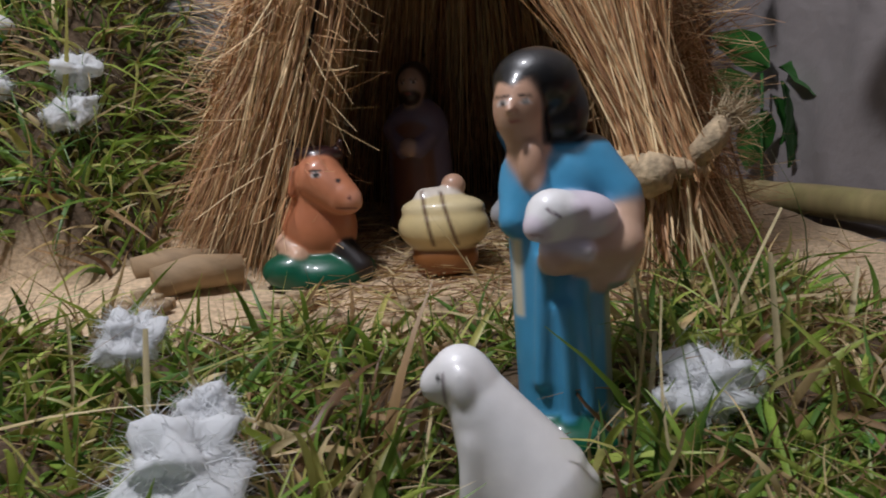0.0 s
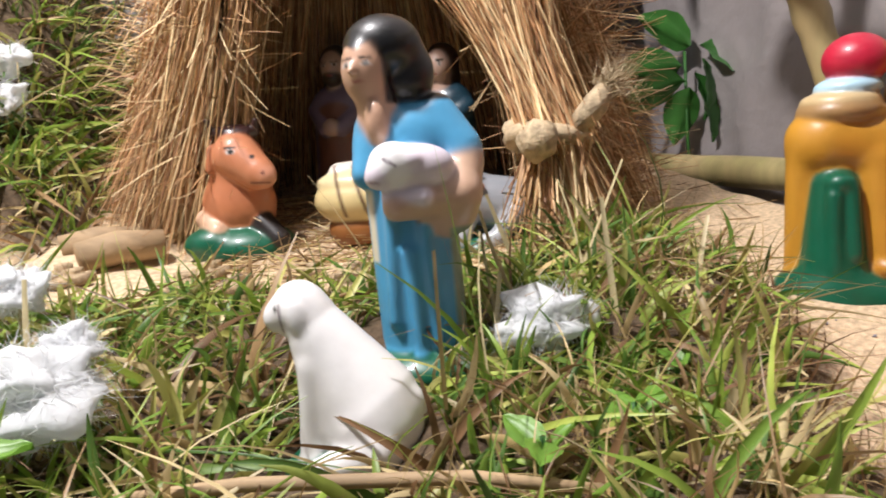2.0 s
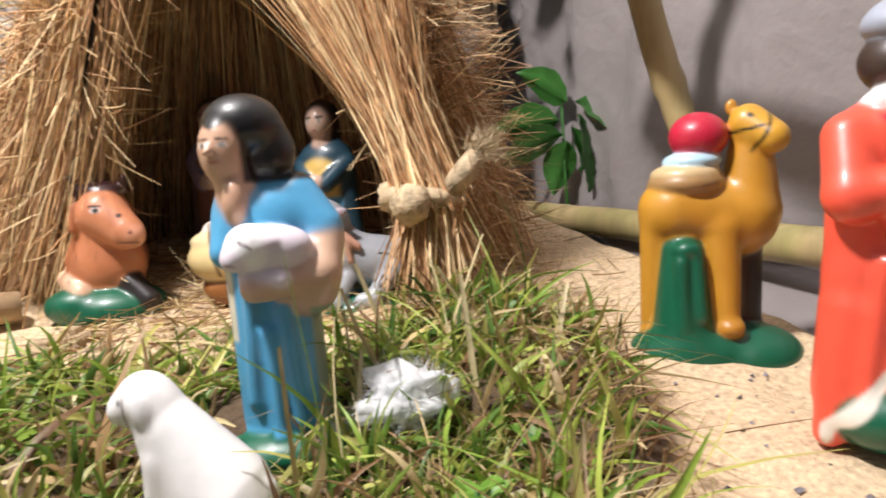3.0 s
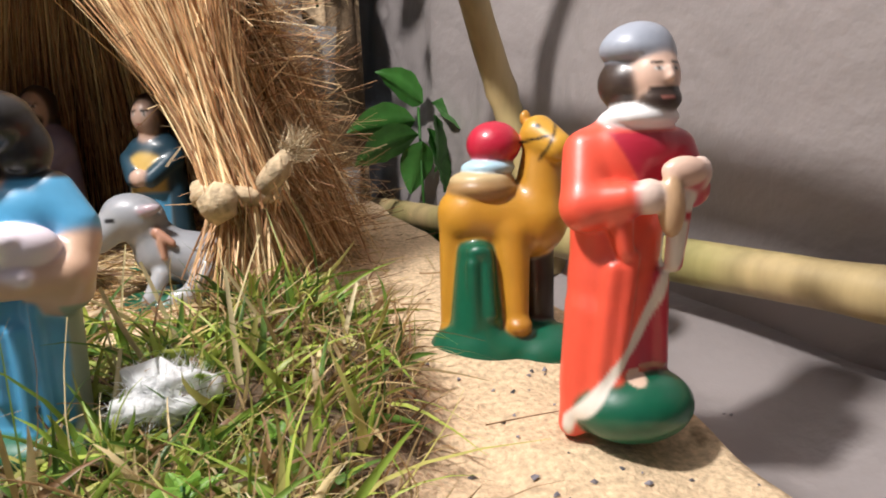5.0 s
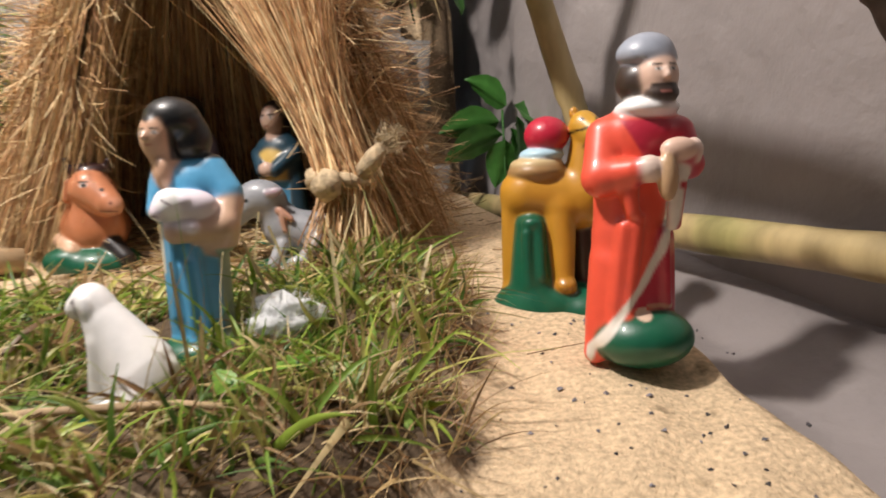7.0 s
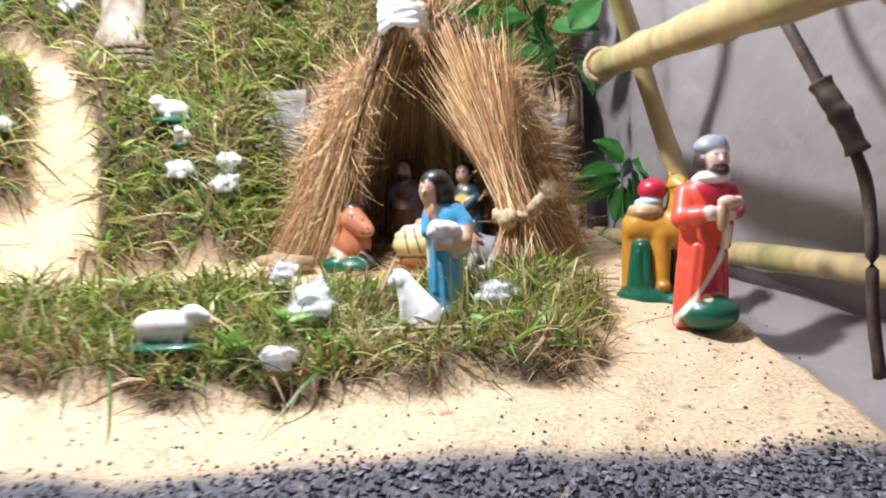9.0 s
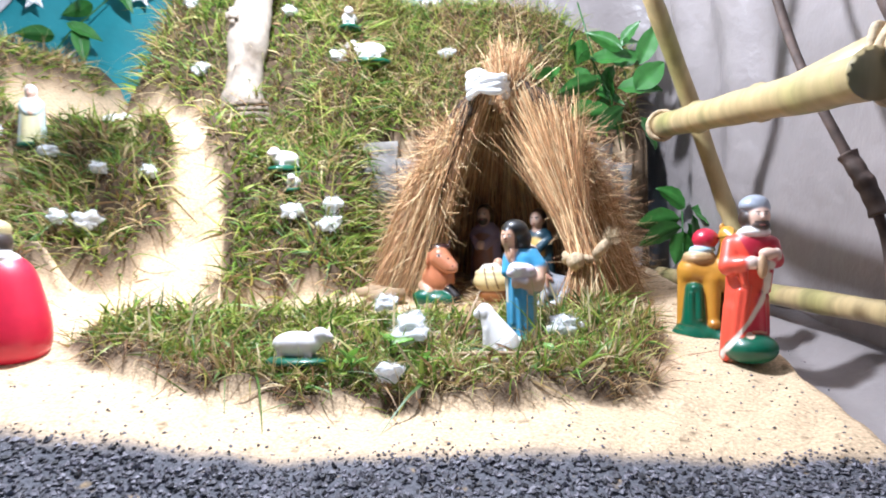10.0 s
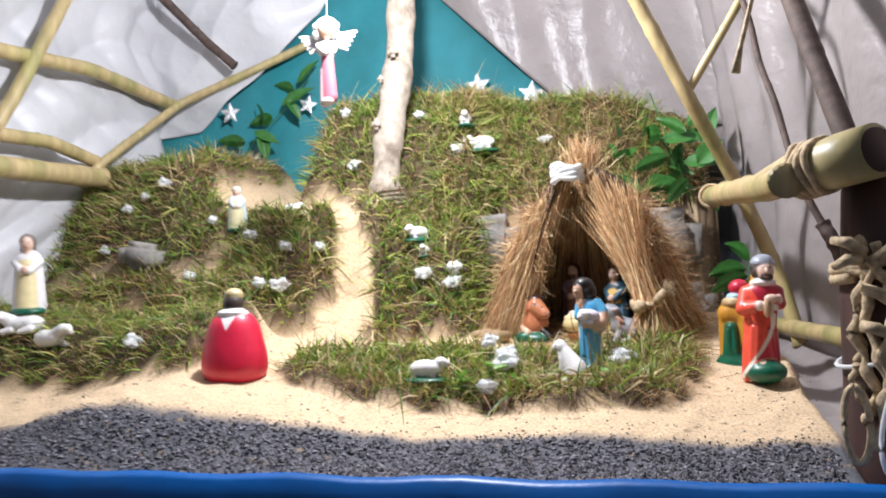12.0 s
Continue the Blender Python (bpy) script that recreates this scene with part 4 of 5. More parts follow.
STOLE = ([0.0, 0.012, 0.030, 0.050, 0.070, 0.090, 0.12], [-0.034, -0.031, -0.018, -0.002, 0.0095, 0.0165, 0.019])
PALE = (0.66, 0.45, 0.35)
king = sculpt("king_figure", [
    ball((0.001, -0.002, 0.0165), (0.030, 0.027, 0.0185), GREEN, k=0.002),
    limb((-0.009, 0.006, 0.026), (-0.005, 0.004, 0.078), 0.0225, 0.0215, ORANGE, 0.85, 0.003),
    limb((-0.005, 0.004, 0.078), (-0.001, 0.003, 0.128), 0.0215, 0.0235, ORANGE, 0.85, 0.003),
    limb((-0.027, 0.002, 0.008), (-0.013, 0.002, 0.062), 0.0075, 0.016, ORANGE, 0.9),
    limb((0.006, 0.006, 0.036), (0.004, 0.004, 0.075), 0.0165, 0.018, CRIMSON, 0.9, 0.002),
    limb((-0.020, -0.011, 0.018), (-0.012, -0.015, 0.085), 0.0025, 0.0035, ORANGE, k=0.006),
    limb((-0.012, -0.014, 0.025), (-0.004, -0.017, 0.090), 0.002, 0.003, ORANGE, k=0.006),
    limb((0.014, -0.008, 0.038), (0.012, -0.012, 0.080), 0.002, 0.003, CRIMSON, k=0.005),
    ball((0.002, 0.002, 0.138), (0.0275, 0.0185, 0.0165), ORANGE, k=0.006),
    limb((-0.019, 0.0, 0.138), (-0.0235, -0.010, 0.114), 0.0110, 0.0115, ORANGE, k=0.003),
    limb((-0.0235, -0.010, 0.114), (-0.008, -0.021, 0.117), 0.0110, 0.0080, ORANGE, k=0.003),
    limb((-0.011, -0.017, 0.113), (-0.008, -0.018, 0.094), 0.0070, 0.0040, ORANGE, k=0.003),
    ball((-0.0055, -0.0225, 0.117), (0.0035, 0.0075, 0.0082), CRIMSON, k=0.0015),
    limb((0.024, 0.0, 0.138), (0.0265, -0.010, 0.120), 0.0100, 0.0090, CRIMSON, k=0.003),
    limb((0.0265, -0.010, 0.120), (0.022, -0.020, 0.126), 0.0085, 0.0070, CRIMSON, k=0.003),
    ball((0.000, -0.0255, 0.118), (0.0080, 0.0070, 0.0080), (0.74, 0.58, 0.50), k=0.002),
    ball((0.0095, -0.0275, 0.1135), (0.0060, 0.0060, 0.0140), (0.50, 0.32, 0.18), k=0.0015),
    ball((0.0165, -0.0255, 0.1285), (0.0105, 0.0060, 0.0066), PALE, k=0.002),
    ball((0.0265, -0.0205, 0.1275), (0.0052, 0.0055, 0.0072), (0.72, 0.55, 0.47), k=0.002),
    limb((0.0190, -0.0185, 0.119), (0.0165, -0.0150, 0.086), 0.0055, 0.0042, (0.74, 0.68, 0.60), k=0.003),
    ball((0.0055, -0.003, 0.1530), (0.0185, 0.0155, 0.0068), WHITE, k=0.003),
    ball((0.0050, 0.003, 0.1690), (0.0160, 0.0165, 0.0140), (0.045, 0.028, 0.022), k=0.003),
    ball((0.0105, -0.007, 0.1705), (0.0122, 0.0125, 0.0145), PALE, k=0.002),
    ball((0.0115, -0.0125, 0.1605), (0.0098, 0.0075, 0.0065), (0.045, 0.028, 0.022), k=0.002),
    limb((0.0125, -0.0195, 0.1735), (0.0130, -0.0205, 0.1695), 0.0014, 0.0021, (0.72, 0.52, 0.42), k=0.002),
    ball((0.0070, 0.001, 0.1825), (0.0176, 0.0172, 0.0085), GREY, turn=-8, k=0.002),
    ball((0.0070, 0.001, 0.1862), (0.0155, 0.0152, 0.0105), GREY, k=0.004),
], 0.0014, paint=[
    (lambda v: soft(v[:, 0] - np.interp(v[:, 2], *STOLE)) * soft(0.110 - v[:, 2]) * soft(-v[:, 1]) * soft(v[:, 2] - 0.0365), CRIMSON),
    (lambda v: soft(0.0030 - np.abs(v[:, 0] - np.interp(v[:, 2], *STOLE))) * soft(0.106 - v[:, 2]) * soft(-v[:, 1] - 0.001) * soft(v[:, 2] - 0.003), (0.74, 0.68, 0.60)),
    (lambda v: soft(v[:, 0] + 0.013 - (0.147 - v[:, 2]) * 0.55) * soft(v[:, 2] - 0.118) * soft(0.1465 - v[:, 2]) * soft(-v[:, 1] + 0.004) * soft(v[:, 1] + 0.0190), CRIMSON),
    (spot(-0.002, 0.0335, 0.0050, 0.0036, -0.012), (0.66, 0.48, 0.36)), (dash(0.002, 0.0375, 0.026, 0.0345, 0.0013, -0.004), (0.55, 0.26, 0.16)),
    (dash(0.0055, 0.1640, 0.0175, 0.1640, 0.0017, -0.006), (0.045, 0.028, 0.022))] + face(0.0123, 0.1735, 0.0044, -0.008)[:-1] + [(dash(0.0095, 0.1607, 0.0145, 0.1607, 0.0009, -0.012), (0.42, 0.16, 0.13)),
], cut=0.0)
figure("king_figurine", "glazed figurine in an orange-red robe with grey turban, green base", "figurine", king, 0.4085, 0.342, 0.003, -4, "painted figurines")

shepherd = sculpt("shepherd_figure", [
    ball((0, 0, 0.006), (0.033, 0.026, 0.012), GREEN, k=0.002),
    limb((-0.001, 0.002, 0.012), (-0.002, 0.002, 0.085), 0.0195, 0.0200, BLUEC, 0.85, 0.003),
    ball((-0.002, 0.002, 0.106), (0.0225, 0.0165, 0.0190), BLUEC, k=0.006),
    limb((0.012, 0.001, 0.118), (0.0215, -0.004, 0.103), 0.0095, 0.0095, BLUEC, k=0.004),
    limb((-0.016, 0.0, 0.114), (-0.0195, -0.006, 0.095), 0.0080, 0.0070, BLUEC, k=0.004),
    limb((0.0225, -0.006, 0.097), (0.0190, -0.013, 0.084), 0.0088, 0.0095, (0.60, 0.39, 0.27), k=0.0025),
    limb((0.0190, -0.014, 0.084), (-0.007, -0.0225, 0.081), 0.0095, 0.0062, (0.60, 0.39, 0.27), k=0.003),
    ball((0.014, -0.008, 0.0765), (0.0130, 0.0120, 0.0110), (0.62, 0.41, 0.31), k=0.004),
    ball((0.002, -0.0190, 0.0965), (0.0160, 0.0100, 0.0100), LILAC, k=0.002),
    ball((-0.0075, -0.0235, 0.0985), (0.0100, 0.0090, 0.0095), WHITE, k=0.004),
    ball((-0.0135, -0.0275, 0.0940), (0.0055, 0.0050, 0.0052), LILAC, k=0.004),
    ball((0.0005, -0.0275, 0.1000), (0.0045, 0.0030, 0.0032), LILAC, k=0.002),
    limb((-0.010, -0.0235, 0.0855), (0.004, -0.0250, 0.0845), 0.0032, 0.0040, LILAC, k=0.002),
    limb((-0.012, -0.003, 0.114), (-0.014, -0.005, 0.130), 0.0085, 0.0085, SKIN, k=0.003),
    ball((-0.013, -0.0125, 0.1165), (0.0048, 0.0048, 0.0095), SKIN, k=0.002),
    ball((-0.0085, 0.002, 0.1485), (0.0172, 0.0165, 0.0140), INK, k=0.002),
    ball((0.0000, 0.006, 0.1370), (0.0130, 0.0125, 0.0155), INK, k=0.003),
    ball((-0.0160, -0.006, 0.1385), (0.0105, 0.0112, 0.0150), SKIN, k=0.0015),
    limb((-0.0205, -0.0160, 0.1405), (-0.0210, -0.0180, 0.1375), 0.0012, 0.0018, SKIN, k=0.002),
    limb((-0.0130, -0.013, 0.030), (-0.0105, -0.0155, 0.080), 0.0018, 0.0022, BLUEC, k=0.006),
    limb((0.0060, -0.016, 0.020), (0.0030, -0.0160, 0.070), 0.0018, 0.0022, BLUEC, k=0.006),
    limb((-0.0030, -0.017, 0.016), (-0.0040, -0.0165, 0.060), 0.0015, 0.0020, BLUEC, k=0.006),
], 0.0013, paint=[
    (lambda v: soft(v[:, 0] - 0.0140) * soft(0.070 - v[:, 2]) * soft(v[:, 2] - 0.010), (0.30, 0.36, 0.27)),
    (lambda v: soft(0.0016 - np.abs(v[:, 0] + 0.0195)) * soft(0.088 - v[:, 2]) * soft(v[:, 2] - 0.056) * soft(-v[:, 1]), (0.72, 0.66, 0.50)),
    (lambda v: soft(v[:, 2] - 0.1465 - 0.5 * np.abs(v[:, 0] + 0.0195)) * soft(v[:, 2] - 0.135), INK),
    (lambda v: soft(v[:, 0] + 0.0085) * soft(v[:, 2] - 0.124), INK),
    (dash(-0.0105, 0.1010, -0.0060, 0.0985, 0.0006, -0.024), (0.20, 0.15, 0.17)), (dash(-0.0170, 0.0925, -0.0130, 0.0915, 0.0005, -0.024), (0.35, 0.2, 0.22)),
] + face(-0.0190, 0.1405, 0.0042, -0.008), cut=0.0)
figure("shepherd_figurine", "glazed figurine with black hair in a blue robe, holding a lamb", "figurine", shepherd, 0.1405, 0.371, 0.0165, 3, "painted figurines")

sheep_sit = sculpt("sheep_sitting", [
    ball((0.002, 0, 0.0), (0.035, 0.026, 0.012), GREEN, k=0.002),
    limb((0.007, 0, 0.025), (-0.014, 0, 0.057), 0.0205, 0.0108, WHITE, k=0.004),
    limb((-0.013, 0, 0.050), (-0.008, 0, 0.020), 0.0105, 0.0125, WHITE, k=0.006),
    ball((0.0115, -0.003, 0.018), (0.0180, 0.0185, 0.0155), WHITE, k=0.005),
    ball((-0.0195, 0, 0.0635), (0.0112, 0.0108, 0.0100), WHITE, k=0.004),
    ball((-0.0285, 0, 0.0600), (0.0068, 0.0068, 0.0064), WHITE, k=0.004),
    limb((-0.013, -0.007, 0.042), (-0.0175, -0.008, 0.008), 0.0062, 0.0050, WHITE, k=0.003),
    limb((-0.013, 0.007, 0.042), (-0.0175, 0.008, 0.008), 0.0062, 0.0050, WHITE, k=0.003),
    limb((0.014, -0.016, 0.013), (-0.004, -0.019, 0.008), 0.0088, 0.0058, WHITE, k=0.003),
    limb((-0.004, -0.019, 0.008), (-0.011, -0.020, 0.007), 0.0056, 0.0048, WHITE, k=0.003),
    ball((-0.0165, -0.0098, 0.0610), (0.0042, 0.0030, 0.0075), WHITE, turn=15, k=0.0015),
    ball((0.0260, 0, 0.025), (0.0045, 0.0045, 0.0055), WHITE, k=0.004),
], 0.0013, cut=-0.004, paint=[(dash(-0.0240, 0.0660, -0.0240, 0.0560, 0.0007, -0.003), (0.30, 0.25, 0.26)), (spot(-0.0262, 0.0645, 0.0010, 0.0013, -0.003), INK)])
figure("sheep_figurine", "white glazed sitting sheep figurine on a green base", "figurine", sheep_sit, 0.116, 0.310, 0.003, -8, "painted figurines").scale = (0.90, 0.95, 1.0)

FUR = (0.50, 0.185, 0.085)
ox = sculpt("ox_figure", [
    ball((0.0, 0.0, 0.002), (0.040, 0.032, 0.020), GREEN, k=0.002),
    ball((-0.020, -0.016, 0.008), (0.020, 0.014, 0.013), GREEN, k=0.003),
    limb((0.0, 0.008, 0.032), (-0.012, 0.055, 0.034), 0.025, 0.028, FUR, k=0.004),
    ball((0.0, 0.0, 0.036), (0.0275, 0.022, 0.026), FUR, k=0.004),
    limb((0.0, 0.004, 0.042), (0.004, -0.002, 0.068), 0.0240, 0.0195, FUR, k=0.004),
    limb((0.005, -0.012, 0.0715), (0.0205, -0.0205, 0.0585), 0.0175, 0.0128, (0.56, 0.22, 0.11), k=0.003),
    ball((0.0265, -0.0235, 0.0555), (0.0085, 0.0095, 0.0088), (0.62, 0.29, 0.18), k=0.003),
    ball((0.003, -0.004, 0.0880), (0.0190, 0.0150, 0.0068), (0.035, 0.012, 0.012), k=0.002),
    limb((-0.012, -0.008, 0.090), (-0.014, -0.011, 0.098), 0.0045, 0.0022, (0.05, 0.02, 0.016), k=0.002),
    limb((0.018, -0.006, 0.089), (0.021, -0.009, 0.096), 0.0045, 0.0022, (0.05, 0.02, 0.016), k=0.002),
    limb((-0.0105, -0.014, 0.076), (-0.0140, -0.016, 0.063), 0.0052, 0.0035, (0.46, 0.16, 0.07), k=0.002),
    limb((-0.024, -0.008, 0.026), (-0.014, -0.018, 0.018), 0.0078, 0.0068, (0.66, 0.42, 0.28), k=0.003),
    limb((0.018, -0.010, 0.020), (0.030, -0.016, 0.008), 0.0095, 0.0085, (0.02, 0.015, 0.014), k=0.003),
], 0.0014, cut=-0.004, paint=[
    (spot(0.0050, 0.0745, 0.0034, 0.0019, -0.016), (0.75, 0.7, 0.66)), (spot(0.0055, 0.0745, 0.0020, 0.0018, -0.016), INK), (dash(0.0015, 0.0775, 0.0088, 0.0772, 0.0007, -0.014), INK),
    (spot(0.0200, 0.0700, 0.0018, 0.0014, -0.012), INK), (spot(0.0275, 0.0580, 0.0014, 0.0014, -0.02), (0.16, 0.05, 0.04)), (dash(0.0180, 0.0515, 0.0310, 0.0505, 0.0007, -0.012), (0.22, 0.07, 0.05))])
figure("ox_figurine", "orange-brown glazed kneeling ox figurine with dark horns on a green base", "figurine", ox, -0.012, 0.586, 0.054, 4, "painted figurines")

manger = sculpt("manger_figure", [
    ball((0, 0, 0.012), (0.024, 0.018, 0.016), (0.28, 0.11, 0.03), k=0.002),
    ball((0, 0, 0.034), (0.033, 0.024, 0.020), (0.66, 0.53, 0.26), k=0.002),
    ball((0, 0, 0.047), (0.030, 0.020, 0.010), (0.72, 0.60, 0.34), k=0.003),
    limb((-0.012, -0.002, 0.054), (0.006, 0.002, 0.055), 0.008, 0.008, (0.74, 0.66, 0.56), k=0.003),
    ball((0.008, 0.006, 0.062), (0.009, 0.009, 0.009), SKIN, k=0.002),
], 0.0016, cut=0.0, paint=[(lambda v: soft(0.0012 - np.abs(v[:, 0] + 0.008 + 0.2 * (v[:, 2] - 0.03))) * soft(v[:, 2] - 0.022) * soft(-v[:, 1] - 0.006), (0.12, 0.06, 0.03)),
                           (lambda v: soft(0.0012 - np.abs(v[:, 0] - 0.008 + 0.3 * (v[:, 2] - 0.03))) * soft(v[:, 2] - 0.022) * soft(-v[:, 1] - 0.006), (0.12, 0.06, 0.03))])
figure("manger_figurine", "cream glazed manger figurine with a swaddled form, on hay", "figurine", manger, 0.078, 0.588, 0.052, 0, "painted figurines")

DUN = (0.29, 0.30, 0.325)
donkey = sculpt("donkey_figure", [
    ball((0.004, 0, 0.0), (0.044, 0.028, 0.013), GREEN, k=0.002),
    limb((0.026, 0.002, 0.030), (-0.006, 0, 0.038), 0.0200, 0.0180, DUN, k=0.005),
    limb((-0.004, 0.0, 0.042), (-0.018, -0.004, 0.060), 0.0155, 0.0150, DUN, k=0.005),
    ball((-0.020, -0.006, 0.0665), (0.0210, 0.0160, 0.0150), DUN, turn=-14, k=0.004),
    limb((-0.030, -0.008, 0.0630), (-0.044, -0.012, 0.0510), 0.0130, 0.0100, (0.32, 0.33, 0.35), k=0.004),
    ball((-0.008, -0.0195, 0.0700), (0.0090, 0.0034, 0.0042), (0.36, 0.30, 0.33), turn=12, k=0.0015),
    limb((0.028, -0.014, 0.026), (0.014, -0.022, 0.010), 0.0080, 0.0058, (0.34, 0.35, 0.37), k=0.003),
    limb((0.014, -0.022, 0.009), (0.006, -0.023, 0.008), 0.0060, 0.0055, (0.42, 0.43, 0.45), k=0.002),
    limb((-0.004, -0.013, 0.024), (-0.012, -0.020, 0.008), 0.0065, 0.0050, (0.34, 0.35, 0.37), k=0.003),
    limb((-0.004, -0.0165, 0.0540), (0.006, -0.0185, 0.0460), 0.0035, 0.0026, (0.42, 0.22, 0.15), k=0.0012),
    limb((-0.002, -0.0185, 0.0500), (0.000, -0.0195, 0.0360), 0.0026, 0.0018, (0.46, 0.26, 0.18), k=0.0012),
], 0.0015, cut=-0.004, paint=[(spot(-0.0330, 0.0640, 0.0036, 0.0019, -0.010), INK), (dash(-0.0135, 0.0690, -0.0030, 0.0715, 0.0006, -0.018), (0.45, 0.28, 0.32)), (dash(-0.0520, 0.0470, -0.0440, 0.0455, 0.0007, -0.01), (0.12, 0.11, 0.12))])
figure("donkey_figurine", "grey glazed lying donkey figurine on a green base", "figurine", donkey, 0.166, 0.570, 0.044, -2, "painted figurines")


def robed(name, h, robe, cloak, hair, w=1.0, skirt=None, beard=None):
    eyes = face(0.0, 0.872 * h, 0.031 * h, -0.06 * h)
    return sculpt(name, [
        ball((0, 0, 0.03 * h), (0.2 * h * w, 0.17 * h * w, 0.07 * h), GREEN, k=0.002),
        limb((0, -0.02 * h, 0.10 * h), (0, -0.01 * h, 0.60 * h), 0.135 * h * w, 0.115 * h * w, robe, 0.85, 0.003),
        limb((0.055 * h, 0.04 * h, 0.10 * h), (0.035 * h, 0.035 * h, 0.66 * h), 0.145 * h * w, 0.125 * h * w, cloak, 0.85, 0.002),
        limb((-0.06 * h, 0.05 * h, 0.10 * h), (-0.035 * h, 0.035 * h, 0.66 * h), 0.125 * h * w, 0.115 * h * w, cloak, 0.85, 0.002),
        ball((0, 0.015 * h, 0.67 * h), (0.155 * h * w, 0.10 * h * w, 0.095 * h), cloak, k=0.004),
        limb((-0.13 * h, 0, 0.64 * h), (-0.045 * h, -0.12 * h, 0.53 * h), 0.052 * h, 0.042 * h, cloak, k=0.003),
        limb((0.13 * h, 0, 0.64 * h), (0.045 * h, -0.12 * h, 0.53 * h), 0.052 * h, 0.042 * h, cloak, k=0.003),
        ball((0.0, -0.145 * h, 0.54 * h), (0.045 * h, 0.035 * h, 0.05 * h), PALE, k=0.002),
        limb((0, -0.01 * h, 0.72 * h), (0, -0.01 * h, 0.80 * h), 0.05 * h, 0.05 * h, PALE, k=0.002),
        ball((0, 0.028 * h, 0.890 * h), (0.095 * h, 0.092 * h, 0.105 * h), hair, k=0.0015),
        ball((0, 0.050 * h, 0.800 * h), (0.090 * h, 0.070 * h, 0.085 * h), hair, k=0.003),
        ball((0, -0.028 * h, 0.862 * h), (0.070 * h, 0.075 * h, 0.092 * h), PALE, k=0.0015),
    ] + ([ball((0, -0.065 * h, 0.805 * h), (0.055 * h, 0.045 * h, 0.045 * h), beard, k=0.002)] if beard else []), 0.0018,
        paint=([(lambda v: soft(0.46 * h - v[:, 2]) * soft(-v[:, 1] - 0.02 * h) * soft(0.085 * h - np.abs(v[:, 0] - 0.03 * h)) * soft(v[:, 2] - 0.09 * h), skirt)] if skirt else []) + eyes, cut=0.0)


figure("joseph_figurine", "bearded glazed figurine in a purple-brown robe inside the hut", "figurine", robed("robed_a", 0.158, (0.24, 0.11, 0.07), (0.27, 0.21, 0.29), (0.05, 0.03, 0.02), 1.05, beard=(0.05, 0.03, 0.02)), 0.052, 0.690, 0.058, -10, "painted figurines")
figure("mary_figurine", "glazed figurine in a yellow robe and dark blue cloak", "figurine", robed("robed_b", 0.150, (0.66, 0.45, 0.13), (0.022, 0.06, 0.09), (0.04, 0.02, 0.015), 0.95, skirt=(0.10, 0.33, 0.55)), 0.146, 0.650, 0.054, -20, "painted figurines")
figure("robed_figurine", "white robed glazed figurine standing on the hill", "figurine", robed("robed_c", 0.118, (0.70, 0.64, 0.38), (0.58, 0.66, 0.66), (0.70, 0.74, 0.74), 1.15), -0.770, 0.600, 0.338, 35, "painted figurines")
figure("robed_figurine", "white and yellow glazed figurine with dark green cloak", "figurine", robed("robed_d", 0.172, (0.74, 0.64, 0.36), (0.74, 0.72, 0.74), (0.16, 0.14, 0.13), 1.0), -1.006, 0.205, 0.158, 40, "painted figurines")

